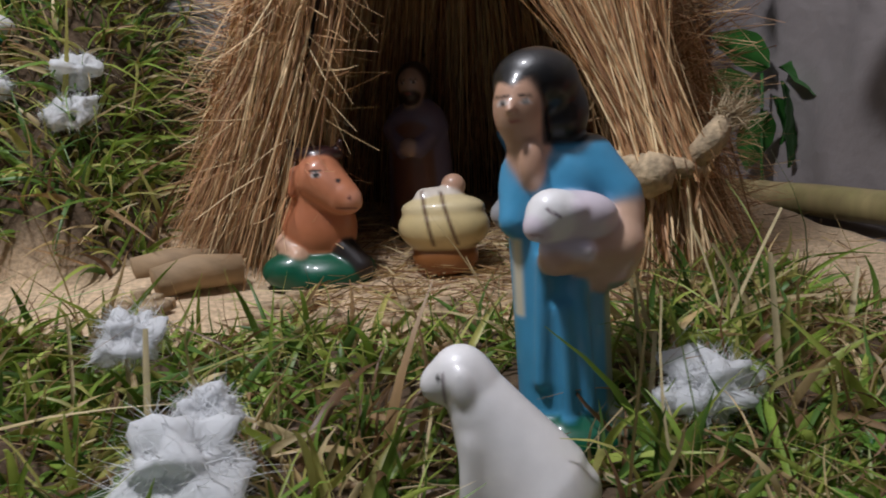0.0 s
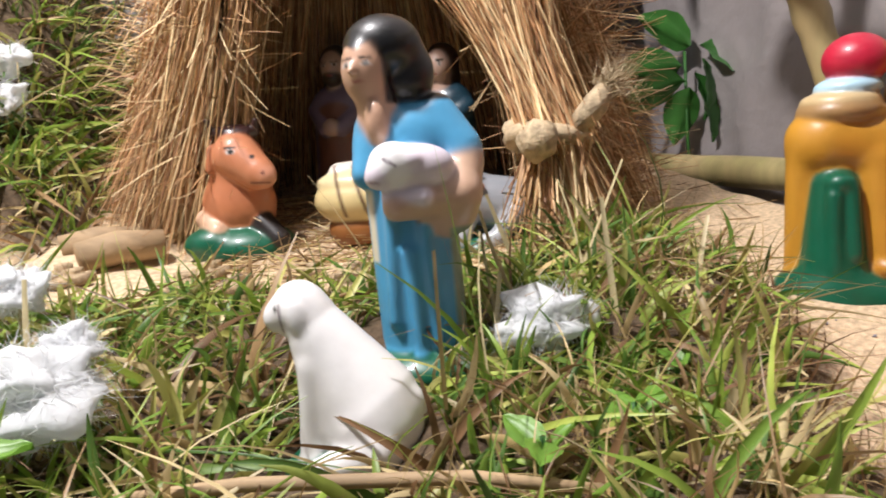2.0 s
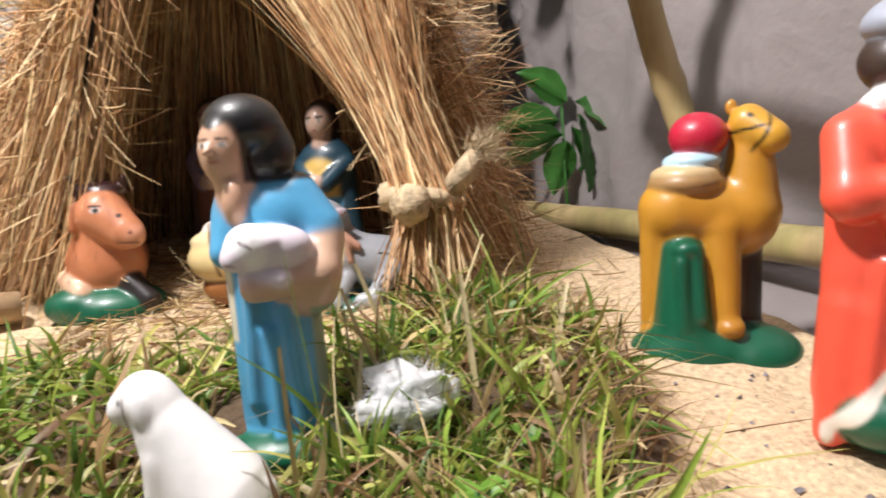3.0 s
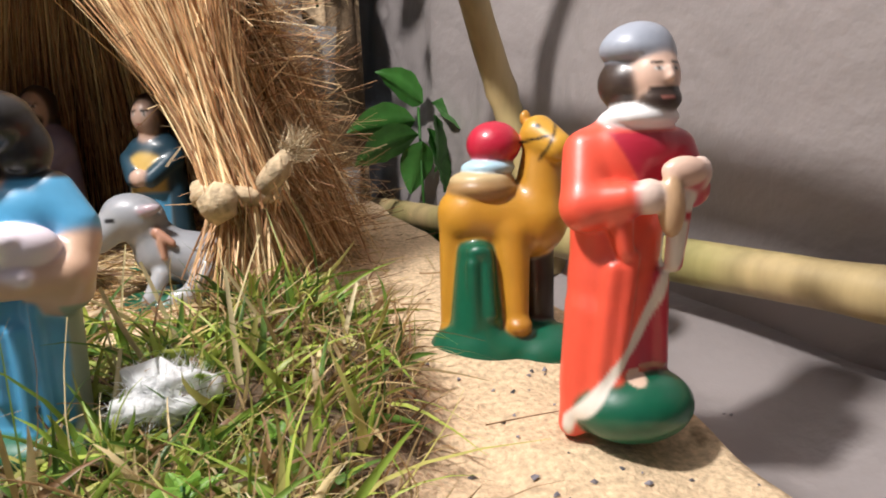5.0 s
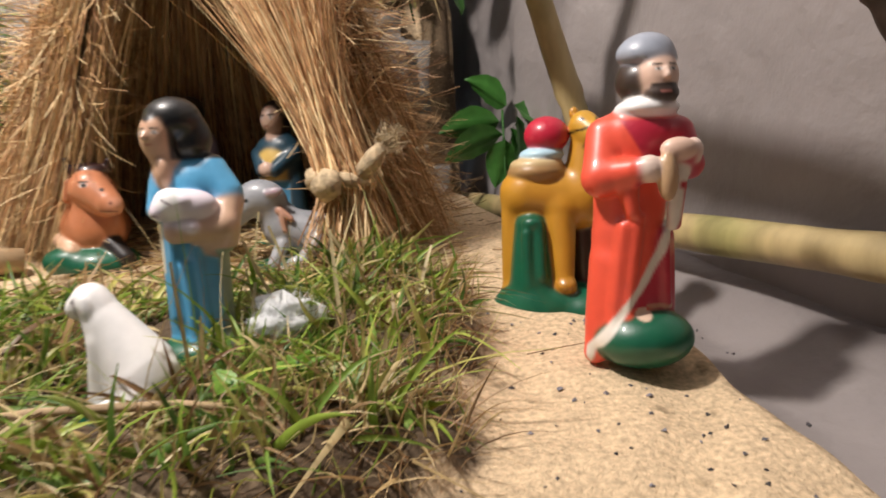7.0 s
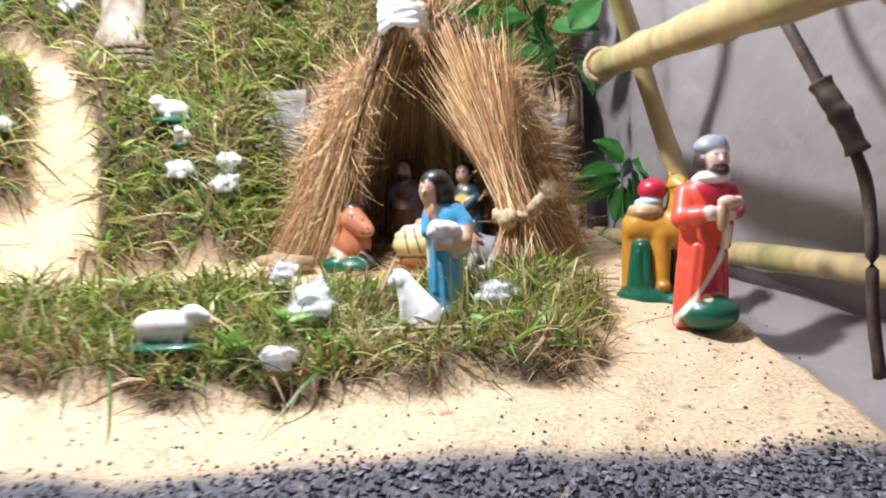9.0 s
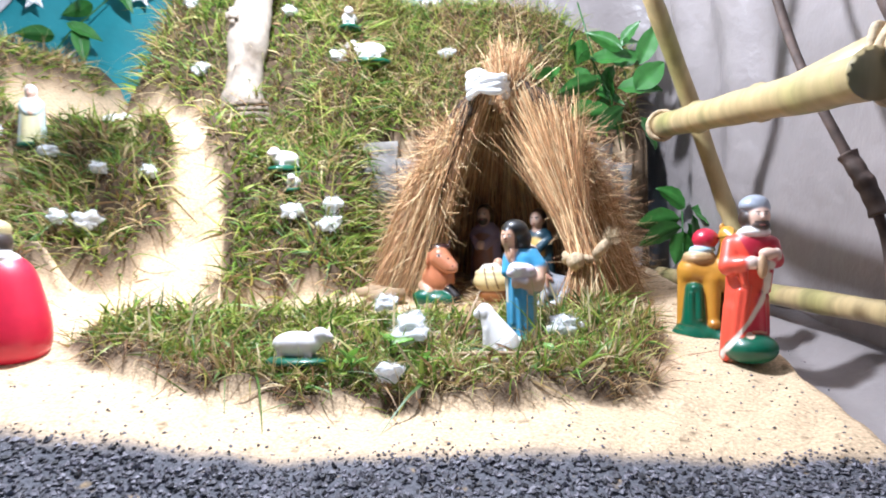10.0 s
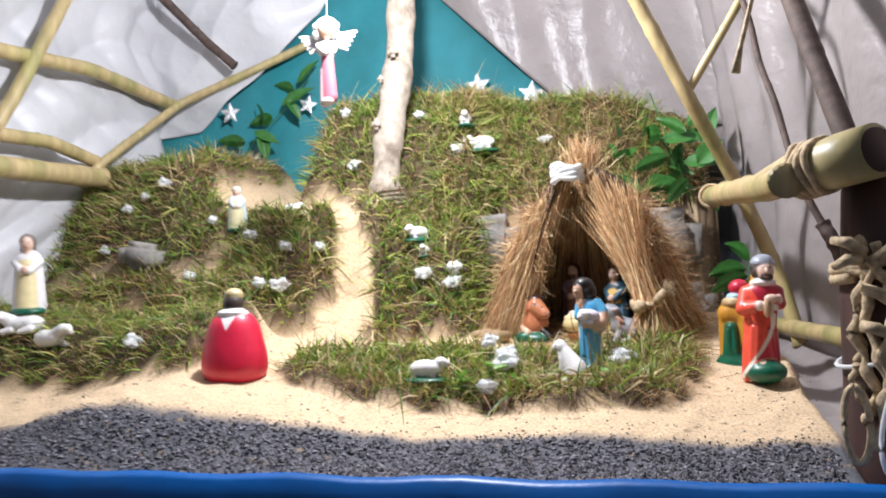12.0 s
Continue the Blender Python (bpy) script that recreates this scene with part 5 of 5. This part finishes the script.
camel = sculpt("camel_figure", [
    ball((-0.002, 0, 0.014), (0.038, 0.031, 0.022), GREEN, k=0.002),
    ball((0.028, -0.004, 0.012), (0.032, 0.029, 0.018), GREEN, k=0.004),
    limb((-0.010, -0.010, 0.024), (-0.009, -0.009, 0.074), 0.0170, 0.0115, GREEN, k=0.006),
    limb((-0.014, -0.022, 0.034), (-0.013, -0.020, 0.070), 0.0040, 0.0045, GREEN, k=0.002),
    limb((-0.004, -0.023, 0.040), (-0.005, -0.020, 0.072), 0.0036, 0.0042, GREEN, k=0.002),
    ball((-0.009, -0.019, 0.077), (0.0075, 0.0055, 0.0050), GREEN, k=0.003),
    limb((-0.010, 0.0, 0.098), (0.028, 0, 0.091), 0.0195, 0.0205, OCHRE, k=0.004),
    limb((-0.020, 0.0, 0.100), (-0.0255, 0.002, 0.030), 0.0100, 0.0062, OCHRE, k=0.004),
    limb((0.012, -0.010, 0.086), (0.0125, -0.016, 0.034), 0.0118, 0.0075, OCHRE, k=0.004),
    ball((0.0135, -0.019, 0.032), (0.0080, 0.0085, 0.0055), (0.45, 0.20, 0.02), k=0.003),
    limb((0.030, 0.006, 0.082), (0.031, 0.008, 0.020), 0.0125, 0.0105, (0.035, 0.02, 0.012), k=0.003),
    limb((0.032, -0.001, 0.098), (0.034, -0.003, 0.134), 0.0180, 0.0115, OCHRE, k=0.006),
    limb((0.032, -0.005, 0.1435), (0.0405, -0.016, 0.1355), 0.0112, 0.0092, (0.58, 0.31, 0.03), k=0.003),
    ball((0.026, 0.004, 0.1535), (0.0036, 0.0028, 0.0050), OCHRE, k=0.002),
    ball((-0.003, 0, 0.1130), (0.0215, 0.0215, 0.0095), (0.34, 0.20, 0.08), k=0.002),
    ball((-0.003, 0, 0.1185), (0.0195, 0.0195, 0.0060), (0.56, 0.42, 0.22), k=0.002),
    ball((0.001, 0, 0.1250), (0.0165, 0.0168, 0.0062), (0.42, 0.62, 0.72), k=0.0015),
    ball((0.005, 0, 0.1385), (0.0165, 0.0165, 0.0138), (0.50, 0.015, 0.045), k=0.0015),
], 0.0014, cut=0.0, paint=[(lambda v: soft(0.0009 - np.abs(v[:, 0] - 0.0355 - 0.5 * (v[:, 2] - 0.140))) * soft(v[:, 2] - 0.128) * soft(0.156 - v[:, 2]) * soft(v[:, 0] - 0.022), INK),
                           (dash(0.020, 0.1390, 0.034, 0.1420, 0.0008, 0.0), INK), (spot(0.0290, 0.1480, 0.0017, 0.0013, -0.004), INK)])
figure("camel_figurine", "ochre glazed camel figurine with red load on a green base", "figurine", camel, 0.376, 0.468, 0.001, -6, "painted figurines").scale = (1.04, 1.04, 1.06)

kneeling = sculpt("kneeling_king", [
    ball((0, 0.002, 0.048), (0.053, 0.046, 0.052), RED, k=0.03),
    ball((0, 0.004, 0.018), (0.049, 0.044, 0.028), RED, k=0.03),
    ball((0, 0.003, 0.094), (0.037, 0.030, 0.028), RED, k=0.03),
    ball((0, -0.002, 0.1155), (0.026, 0.024, 0.008), WHITE, k=0.002),
    ball((0.0, 0.004, 0.131), (0.018, 0.019, 0.018), (0.05, 0.035, 0.03), k=0.002),
    ball((0.0, 0.006, 0.146), (0.016, 0.017, 0.012), (0.50, 0.42, 0.22), k=0.0015),
], 0.002, cut=0.0, paint=[(lambda v: soft(0.016 - np.abs(v[:, 0]) - (0.118 - v[:, 2]) * 0.5) * soft(v[:, 2] - 0.088) * soft(0.1225 - v[:, 2]) * soft(-v[:, 1]), WHITE)])
figure("kneeling_figurine", "kneeling glazed figurine in a crimson cape with white collar", "figurine", kneeling, -0.423, 0.135, 0.030, 18, "painted figurines")


def sheep_mesh(name, l=0.045, base=True):
    return sculpt(name, ([ball((0, 0, 0.0), (0.8 * l, 0.5 * l, 0.16 * l), GREEN, k=0.001)] if base else []) + [
        ball((0, 0, 0.42 * l), (0.62 * l, 0.33 * l, 0.30 * l), WHITE, k=0.003),
        ball((-0.55 * l, -0.05 * l, 0.62 * l), (0.24 * l, 0.19 * l, 0.19 * l), WHITE, k=0.003),
        ball((-0.74 * l, -0.08 * l, 0.56 * l), (0.15 * l, 0.13 * l, 0.12 * l), LILAC, k=0.003),
        limb((-0.3 * l, -0.15 * l, 0.35 * l), (-0.34 * l, -0.17 * l, 0.05 * l), 0.10 * l, 0.07 * l, LILAC, k=0.003),
        limb((0.36 * l, -0.15 * l, 0.35 * l), (0.38 * l, -0.17 * l, 0.05 * l), 0.10 * l, 0.07 * l, LILAC, k=0.003),
        limb((-0.3 * l, 0.15 * l, 0.35 * l), (-0.34 * l, 0.17 * l, 0.05 * l), 0.10 * l, 0.07 * l, LILAC, k=0.003),
        limb((0.36 * l, 0.15 * l, 0.35 * l), (0.38 * l, 0.17 * l, 0.05 * l), 0.10 * l, 0.07 * l, LILAC, k=0.003),
    ], 0.0019, cut=-0.003)


SH = sheep_mesh("sheep_standing", 0.046)
SH2 = sheep_mesh("sheep_small", 0.036)
SHM = sheep_mesh("sheep_hill", 0.048)
SHB = sheep_mesh("sheep_bank", 0.058)
SHL = sculpt("sheep_lying", [
    ball((0.004, 0, 0.022), (0.040, 0.019, 0.017), WHITE, k=0.003),
    ball((0.022, 0, 0.022), (0.024, 0.020, 0.018), WHITE, k=0.004),
    limb((-0.022, -0.002, 0.030), (-0.040, -0.006, 0.040), 0.014, 0.0115, WHITE, k=0.005),
    ball((-0.046, -0.010, 0.040), (0.0125, 0.0105, 0.0100), WHITE, turn=-25, k=0.003),
    ball((-0.056, -0.013, 0.034), (0.0062, 0.0058, 0.0055), LILAC, k=0.003),
    ball((-0.038, -0.018, 0.040), (0.0065, 0.0032, 0.0042), LILAC, turn=-30, k=0.002),
    limb((-0.014, -0.014, 0.012), (-0.036, -0.019, 0.008), 0.0075, 0.0055, WHITE, k=0.003),
    limb((0.028, -0.017, 0.012), (0.008, -0.022, 0.008), 0.0085, 0.0055, WHITE, k=0.003),
], 0.0018, cut=0.002, paint=[(spot(-0.0500, 0.0430, 0.0012, 0.0014, -0.012), INK)])
for me, x, y, dz, tz, lb in [(SH, -0.095, 0.195, 0.022, 180, "white glazed sheep figurine standing in the grass"), (SHL, -0.893, 0.165, 0.010, 165, "white glazed sheep figurine lying on the turf"),
                             (SHM, -0.314, 0.690, 0.016, 60, "white glazed lamb figurine on the hill turf"), (SH2, -0.292, 0.672, 0.012, 95, "white glazed lamb figurine on the hill turf"),
                             (SHB, -0.205, 0.872, 0.03, 10, "white glazed sheep figurine on the grassy bank"), (SHM, -0.240, 0.860, 0.024, 100, "white glazed sheep figurine on the grassy bank"),
                             (SH2, -0.672, 0.700, 0.006, 200, "small white glazed figurine on a green base on the path"), (SHL, -0.985, 0.175, 0.010, 20, "white glazed sheep figurine lying on the turf")]:
    figure("sheep_figurine", lb, "figurine", me, x, y, float(ground_z(np.array([x]), np.array([y]))[0]) + dz - 0.008, tz, "sheep figurines")

angel = sculpt("angel_figure", [
    limb((0.003, 0, 0.01), (0, 0, 0.085), 0.015, 0.013, (0.38, 0.12, 0.16), 0.8, 0.003),
    limb((-0.008, 0, 0.0), (-0.006, 0, 0.06), 0.010, 0.010, (0.66, 0.48, 0.50), 0.8, 0.003),
    ball((0, 0, 0.105), (0.020, 0.014, 0.018), WHITE, k=0.004),
    limb((-0.016, 0, 0.112), (0.0, -0.014, 0.095), 0.008, 0.006, WHITE, k=0.003),
    limb((0.016, 0, 0.112), (0.0, -0.014, 0.095), 0.008, 0.006, WHITE, k=0.003),
    ball((0, -0.003, 0.142), (0.016, 0.016, 0.018), SKIN, k=0.002),
    ball((0, 0.004, 0.150), (0.024, 0.020, 0.022), WHITE, k=0.002),
] + [limb((sg * 0.012, 0.008, 0.116 + 0.004 * i), (sg * (0.058 - 0.005 * abs(i - 4)), 0.009, 0.104 + 0.0085 * i), 0.0060, 0.0034, WHITE, 0.6, 0.0012) for sg in (-1, 1) for i in range(5)] + [
    ball((sg * 0.020, -0.002, 0.147 + dz), (0.008, 0.010, 0.008), WHITE, k=0.002) for sg in (-1, 1) for dz in (-0.012, 0.004)] + [
    ball((0.0, -0.004, 0.0), (0.012, 0.010, 0.007), (0.75, 0.70, 0.70), k=0.003),
], 0.0019)
figure("angel_figurine", "white winged glazed figurine with pink robe, hung on a string", "figurine", angel, -0.340, 0.340, 0.548, 12, "painted figurines")
st = new("hanging_string", tube_mesh("hanging_string", [(-0.340, 0.344, 0.715), (-0.338, 0.344, 0.95), (-0.336, 0.344, 1.38)], 0.0012, WOOL, 6))
tagged(st, "thin white string from the canopy", "string")


# ---- the tree trunk, rock, leaves, wool and stars ----
tp = np.array([(-0.440, 0.775, 0.33), (-0.440, 0.772, 0.40), (-0.438, 0.778, 0.45), (-0.432, 0.79, 0.56), (-0.418, 0.81, 0.68), (-0.405, 0.83, 0.80), (-0.402, 0.845, 0.95), (-0.392, 0.86, 1.15), (-0.385, 0.87, 1.36)])
tt = np.linspace(0, 1, 60)
q = np.stack([np.interp(tt, np.linspace(0, 1, 9), tp[:, i]) for i in range(3)], -1)
for _ in range(4):
    q[1:-1] = (q[:-2] + 2 * q[1:-1] + q[2:]) / 4
rr = np.interp(tt, [0, 0.08, 0.14, 0.3, 0.5, 1], [0.062, 0.052, 0.043, 0.037, 0.040, 0.034]) * (1 + 0.07 * np.sin(tt * 37) + 0.04 * np.sin(tt * 91))
trunk = thing("tree_trunk", "pale smooth bare tree trunk growing from the hill", "tree trunk")
under("stem", tube_mesh("stem", q, rr, BARK, 20), trunk)
for (x, y, z, r) in [(-0.445, 0.775, 0.60, 0.014), (-0.40, 0.80, 0.79, 0.015), (-0.432, 0.79, 0.72, 0.009)]:
    k = part("knot", rounded_block("knot", (r * 1.9, r * 1.0, r * 2.2), z * 50, 0.004, 0.3), BARK, trunk, "knot in the bark")
    k.location = (x, y - 0.026, z)
for i in range(4):
    ring = under("twine", tube_mesh("twine", coil(-0.440, 0.775, 0.046 + 0.0025 * (3 - i) + 0.002 * (i % 2), 0.380 + 0.012 * i, 0.390 + 0.012 * i, 1.1, 0.006), 0.0045 + 0.001 * (i % 2), OLDBARK, 7), trunk, "cracked bark ring at the trunk foot")
rk = part("rock", rounded_block("rock", (0.11, 0.07, 0.065), 3, 0.010), STONE)
rk.matrix_world = pose(-0.975, 0.495, 0.285, 4, 6, 20)
tagged(rk, "rounded pale grey rock in the turf", "rock")
for i, (x, y, w) in enumerate([(-0.62, 0.375, 0.12), (-0.74, 0.365, 0.11)]):
    lk = part("rock", rounded_block("rock", (w, 0.06, 0.035), i + 9, 0.008), STONE)
    lk.matrix_world = pose(x, y, float(ground_z(np.array([x]), np.array([y]))[0]) + 0.012, 0, 0, 8 * i)
    tagged(lk, "flat pale stone set between the turfs", "rock")


def leaf_mesh(name, l, w, cup=0.25, curl=0.3, material=LEAF):
    nu, nv = 11, 7
    U, V = np.meshgrid(np.linspace(0, 1, nu), np.linspace(-1, 1, nv), indexing="ij")
    half = w * 0.5 * np.sin(np.pi * np.clip(U, 0, 1) ** 0.8) ** 0.85 * (1 - 0.15 * U)
    X = l * U
    Y = half * V
    Z = cup * np.abs(Y) + curl * l * 0.3 * np.sin(U * 2.2) - 0.002 * (np.abs(V) < 0.1) + 0.03 * w * np.sin(U * 22) * np.abs(V)
    p = np.stack([X, Y, Z], -1).reshape(-1, 3)
    i = (np.arange(nu - 1)[:, None] * nv + np.arange(nv - 1)[None]).ravel()
    return mesh_from(name, p, np.stack([i, i + nv, i + nv + 1, i + 1], 1), material)


LEAVES = [leaf_mesh("leaf", 0.062, 0.040), leaf_mesh("leaf", 0.050, 0.032, 0.15, 0.5), leaf_mesh("leaf", 0.085, 0.036, 0.3, 0.2)]
SMALL = leaf_mesh("leaf", 0.022, 0.014, 0.2, 0.3, WEED)


def sprig(name, label, stem, leaves, r=0.0018):
    ob = thing(name, label, "plant", "leafy plants")
    under("stem", tube_mesh("stem", stem, r, LEAF, 6), ob)
    for (x, y, z, rx, ry, rz, k, s) in leaves:
        lf = under("leaf", LEAVES[k], ob)
        lf.matrix_world = pose(x, y, z, rx, ry, rz) @ Matrix.Scale(s, 4)
    return ob


sprig("leafy_plant", "green broad-leaved plant before the white sheet", [(0.415, 0.885, 0.01), (0.412, 0.885, 0.10), (0.410, 0.880, 0.20)], [
    (0.405, 0.875, 0.185, 60, 10, 170, 0, 1.35), (0.408, 0.875, 0.168, 55, 25, 195, 0, 1.42), (0.415, 0.872, 0.205, 60, -30, 150, 1, 1.49), (0.425, 0.87, 0.205, 50, 40, 10, 0, 1.22),
    (0.420, 0.872, 0.175, 60, 80, 20, 0, 1.28), (0.412, 0.872, 0.160, 60, 75, 150, 1, 1.35), (0.43, 0.875, 0.19, 55, 100, 20, 1, 1.35), (0.412, 0.86, 0.055, 60, 75, 170, 0, 1.55), (0.405, 0.862, 0.060, 55, 110, 150, 1, 1.35)])
sprig("leafy_plant", "dark green broad leaves over the stone wall", [(0.30, 0.90, 0.32), (0.28, 0.86, 0.42), (0.24, 0.84, 0.50)], [
    (0.24, 0.84, 0.49, 60, 0, 10, 2, 1.2), (0.26, 0.83, 0.45, 60, 20, 200, 2, 1.1), (0.29, 0.82, 0.43, 50, 10, 0, 0, 1.3), (0.30, 0.80, 0.39, 55, 50, 200, 0, 1.2), (0.28, 0.80, 0.38, 60, 5, 185, 0, 1.2),
    (0.32, 0.80, 0.42, 60, -40, 30, 0, 1.3), (0.33, 0.82, 0.47, 50, -60, 40, 2, 1.1), (0.30, 0.82, 0.50, 60, -30, 160, 2, 1.0), (0.25, 0.80, 0.40, 60, 30, 170, 0, 1.0), (0.33, 0.80, 0.37, 70, 70, 30, 1, 1.3)])
# Foliage thickened here to darken the bank where the light falls off.
shrub = np.random.default_rng(23)
sprig("leafy_shrub", "dense dark green shrub added to dim the bank behind the hut", [(0.26, 0.96, 0.40), (0.25, 0.93, 0.52), (0.22, 0.90, 0.62)],
      [(shrub.uniform(0.13, 0.34), shrub.uniform(0.84, 0.93), shrub.uniform(0.37, 0.54), shrub.uniform(30, 80), shrub.uniform(-50, 80), shrub.uniform(0, 360), int(shrub.integers(0, 3)), shrub.uniform(0.6, 1.0)) for i in range(28)])
sprig("leafy_branch", "green leafy branch pinned on the teal cloth", [(-1.06, 0.985, 0.60), (-1.0, 1.0, 0.68), (-0.90, 1.05, 0.79), (-0.84, 1.07, 0.87)], [
    (-1.03, 0.985, 0.67, 60, -5, 185, 2, 1.3), (-1.0, 0.99, 0.70, 60, 30, 20, 2, 1.1), (-0.98, 1.0, 0.70, 60, 80, 10, 2, 1.2), (-0.95, 1.02, 0.75, 60, 10, 175, 2, 1.2), (-0.92, 1.03, 0.78, 60, -25, 20, 2, 1.4),
    (-0.90, 1.03, 0.80, 60, 60, 30, 2, 1.0), (-1.05, 0.985, 0.63, 60, 95, 160, 2, 1.2), (-0.87, 1.05, 0.85, 60, -40, 10, 2, 1.2), (-0.88, 1.05, 0.83, 60, -20, 170, 2, 1.2), (-0.97, 1.0, 0.73, 60, -60, 160, 2, 0.9)])

# small broad weeds in the turf
for (x, y, n, s) in [(-0.005, 0.25, 3, 1.3), (0.180, 0.262, 3, 0.9), (0.21, 0.272, 4, 0.7), (0.05, 0.195, 3, 0.9), (-0.03, 0.18, 4, 1.0), (-0.20, 0.20, 4, 0.7), (0.24, 0.33, 3, 0.6)]:
    z = float(ground_z(np.array([x]), np.array([y]))[0])
    w = thing("weed", "small bright green broad-leaved weed in the turf", "weed", "weeds in the turf")
    under("stem", tube_mesh("stem", [(x, y, z - 0.005), (x + 0.002, y, z + 0.024 * s)], 0.001, LEAF, 5), w)
    for i in range(n):
        lf = under("leaf", SMALL, w)
        lf.matrix_world = pose(x + 0.002, y, z + (0.016 + 0.003 * i) * s, rng.uniform(-20, 20), rng.uniform(-45, 5), 360 / n * i + rng.uniform(0, 50)) @ Matrix.Scale(s * rng.uniform(0.8, 1.1), 4)


def tuft(x, y, z, s, seed, fibres=700):
    r = np.random.default_rng(seed)
    bm = bmesh.new()
    bmesh.ops.create_icosphere(bm, subdivisions=4, radius=0.85)
    for v in bm.verts:
        d = v.co.normalized()
        k = 0.92 + 0.75 * noise.noise(d * 1.4 + Vector((seed, 0, 0))) + 0.22 * noise.noise(d * 3.6 + Vector((0, seed, 0))) + 0.10 * noise.noise(d * 9.0 + Vector((0, 0, seed)))
        v.co = Vector((d.x * 1.15, d.y * 0.95, d.z * 0.80)) * k * s
    ob = part("wool_tuft", bm, WOOL)
    ob.matrix_world = pose(x, y, z, r.uniform(-15, 15), r.uniform(-15, 15), r.uniform(0, 360))
    tagged(ob, "tuft of white cotton wool lying on the turf", "cotton wool", "cotton wool tufts")
    d = unit(r.normal(0, 1, (fibres, 3)))
    k = np.array([0.92 + 0.75 * noise.noise(Vector(q) * 1.4 + Vector((seed, 0, 0))) for q in d])[:, None]
    b = d * np.array([1.15, 0.95, 0.80]) * s * k * 0.9
    way = unit(0.6 * d + r.normal(0, 1.0, (fibres, 3)))
    under("fibre", ribbons("fibre", b, way, r.uniform(0.15, 0.5, fibres) * s, np.full(fibres, 0.00040), r.normal(0, 0.45, fibres) * s, np.ones((fibres, 3)), WOOL), ob, "loose cotton fibres")


k = 0
for (x, y, s) in [(-0.985, 0.59, 0.014), (-1.08, 0.56, 0.012), (-1.04, 0.58, 0.011), (-0.98, 0.41, 0.014), (-0.83, 0.50, 0.015), (-0.695, 0.56, 0.014), (-0.57, 0.52, 0.012), (-0.517, 0.578, 0.014), (-0.60, 0.46, 0.014),
                  (-0.545, 0.455, 0.016), (-0.53, 0.785, 0.014), (-0.60, 0.88, 0.014), (-0.372, 0.872, 0.012), (-0.257, 0.84, 0.014), (-0.18, 0.85, 0.012), (-0.052, 0.95, 0.013), (-0.276, 0.636, 0.017),
                  (-0.208, 0.645, 0.016), (-0.66, 0.155, 0.014), (0.018, 0.168, 0.0115), (0.31, 0.79, 0.013), (0.235, 0.85, 0.013), (-0.84, 0.60, 0.012), (-1.12, 0.52, 0.012)]:
    z = float(ground_z(np.array([x]), np.array([y]))[0])
    tuft(x, y - 0.008, z + 0.019 + s * 0.4, s, 11 + k)
    k += 1
for (x, y, z, w) in [(-0.205, 0.62, 0.185, 0.017), (0.010, 0.288, 0.046, 0.019), (0.014, 0.305, 0.060, 0.009), (-0.036, 0.352, 0.074, 0.014), (0.192, 0.358, 0.042, 0.0165)]:
    tuft(x, y, z, w, int(1000 * w + 100 * y), 1200)


def star(x, y, z, r, tilt, turn):
    bm = bmesh.new()
    pts = [(math.sin(i * math.pi / 5) * (r if i % 2 == 0 else r * 0.45), 0, math.cos(i * math.pi / 5) * (r if i % 2 == 0 else r * 0.45)) for i in range(10)]
    for sgn in (-1, 1):
        ring = [bm.verts.new((a, sgn * 0.0012, c)) for a, b, c in pts]
        mid = bm.verts.new((0, sgn * r * 0.16, 0))
        for i in range(10):
            bm.faces.new((ring[i], ring[(i + 1) % 10], mid))
    bmesh.ops.remove_doubles(bm, verts=bm.verts, dist=0.0001)
    ob = part("star_ornament", bm, TINSEL, smooth=False)
    ob.matrix_world = pose(x, y, z, 0, tilt, turn)
    tagged(ob, "silver glitter star pinned on the teal cloth", "star", "silver stars")


for (x, y, z, r, a) in [(-0.155, 1.245, 0.757, 0.042, 8), (-0.325, 1.25, 0.811, 0.040, -6), (-1.008, 1.02, 0.607, 0.040, 20), (-1.085, 0.995, 0.77, 0.036, 0), (-0.848, 1.08, 0.784, 0.034, 15)]:
    star(x, y - 0.01, z, r, a, 15)

# loose long straws
n = 26
b = np.stack([rng.uniform(0.06, 0.16, n), rng.uniform(0.52, 0.58, n), rng.uniform(0.33, 0.44, n)], -1)
lw = unit(rng.normal(0, 0.7, (n, 3)) + np.array([0, -0.3, 0.7]))
ob = new("loose_straw", ribbons("loose_straw", b, lw, rng.uniform(0.05, 0.10, n), np.full(n, 0.0011), rng.normal(0, 0.02, n), np.tile([(0.62, 0.48, 0.26)], (n, 1)), STRAW))
tagged(ob, "long stray straws sticking out of the hut", "straw", kind="stuff")

# pale upright dead stalks standing in the turf
n = 24
gx, gy = np.r_[rng.uniform(0.15, 0.29, 14), rng.uniform(-0.3, 0.06, 10)], np.r_[rng.uniform(0.28, 0.46, 14), rng.uniform(0.18, 0.38, 10)]
ob = new("dead_stalks", ribbons("dead_stalks", np.stack([gx, gy, ground_z(gx, gy)], -1), unit(rng.normal(0, 0.28, (n, 3)) + np.array([0, 0, 1.0])), rng.uniform(0.035, 0.075, n),
                                 rng.uniform(0.0016, 0.0034, n), rng.normal(0, 0.006, n), np.tile([(0.60, 0.50, 0.28)], (n, 1)) * rng.uniform(0.8, 1.1, (n, 1)), STRAW, tip=0.6))
tagged(ob, "pale dead grass stalks standing in the turf", "grass", kind="stuff")
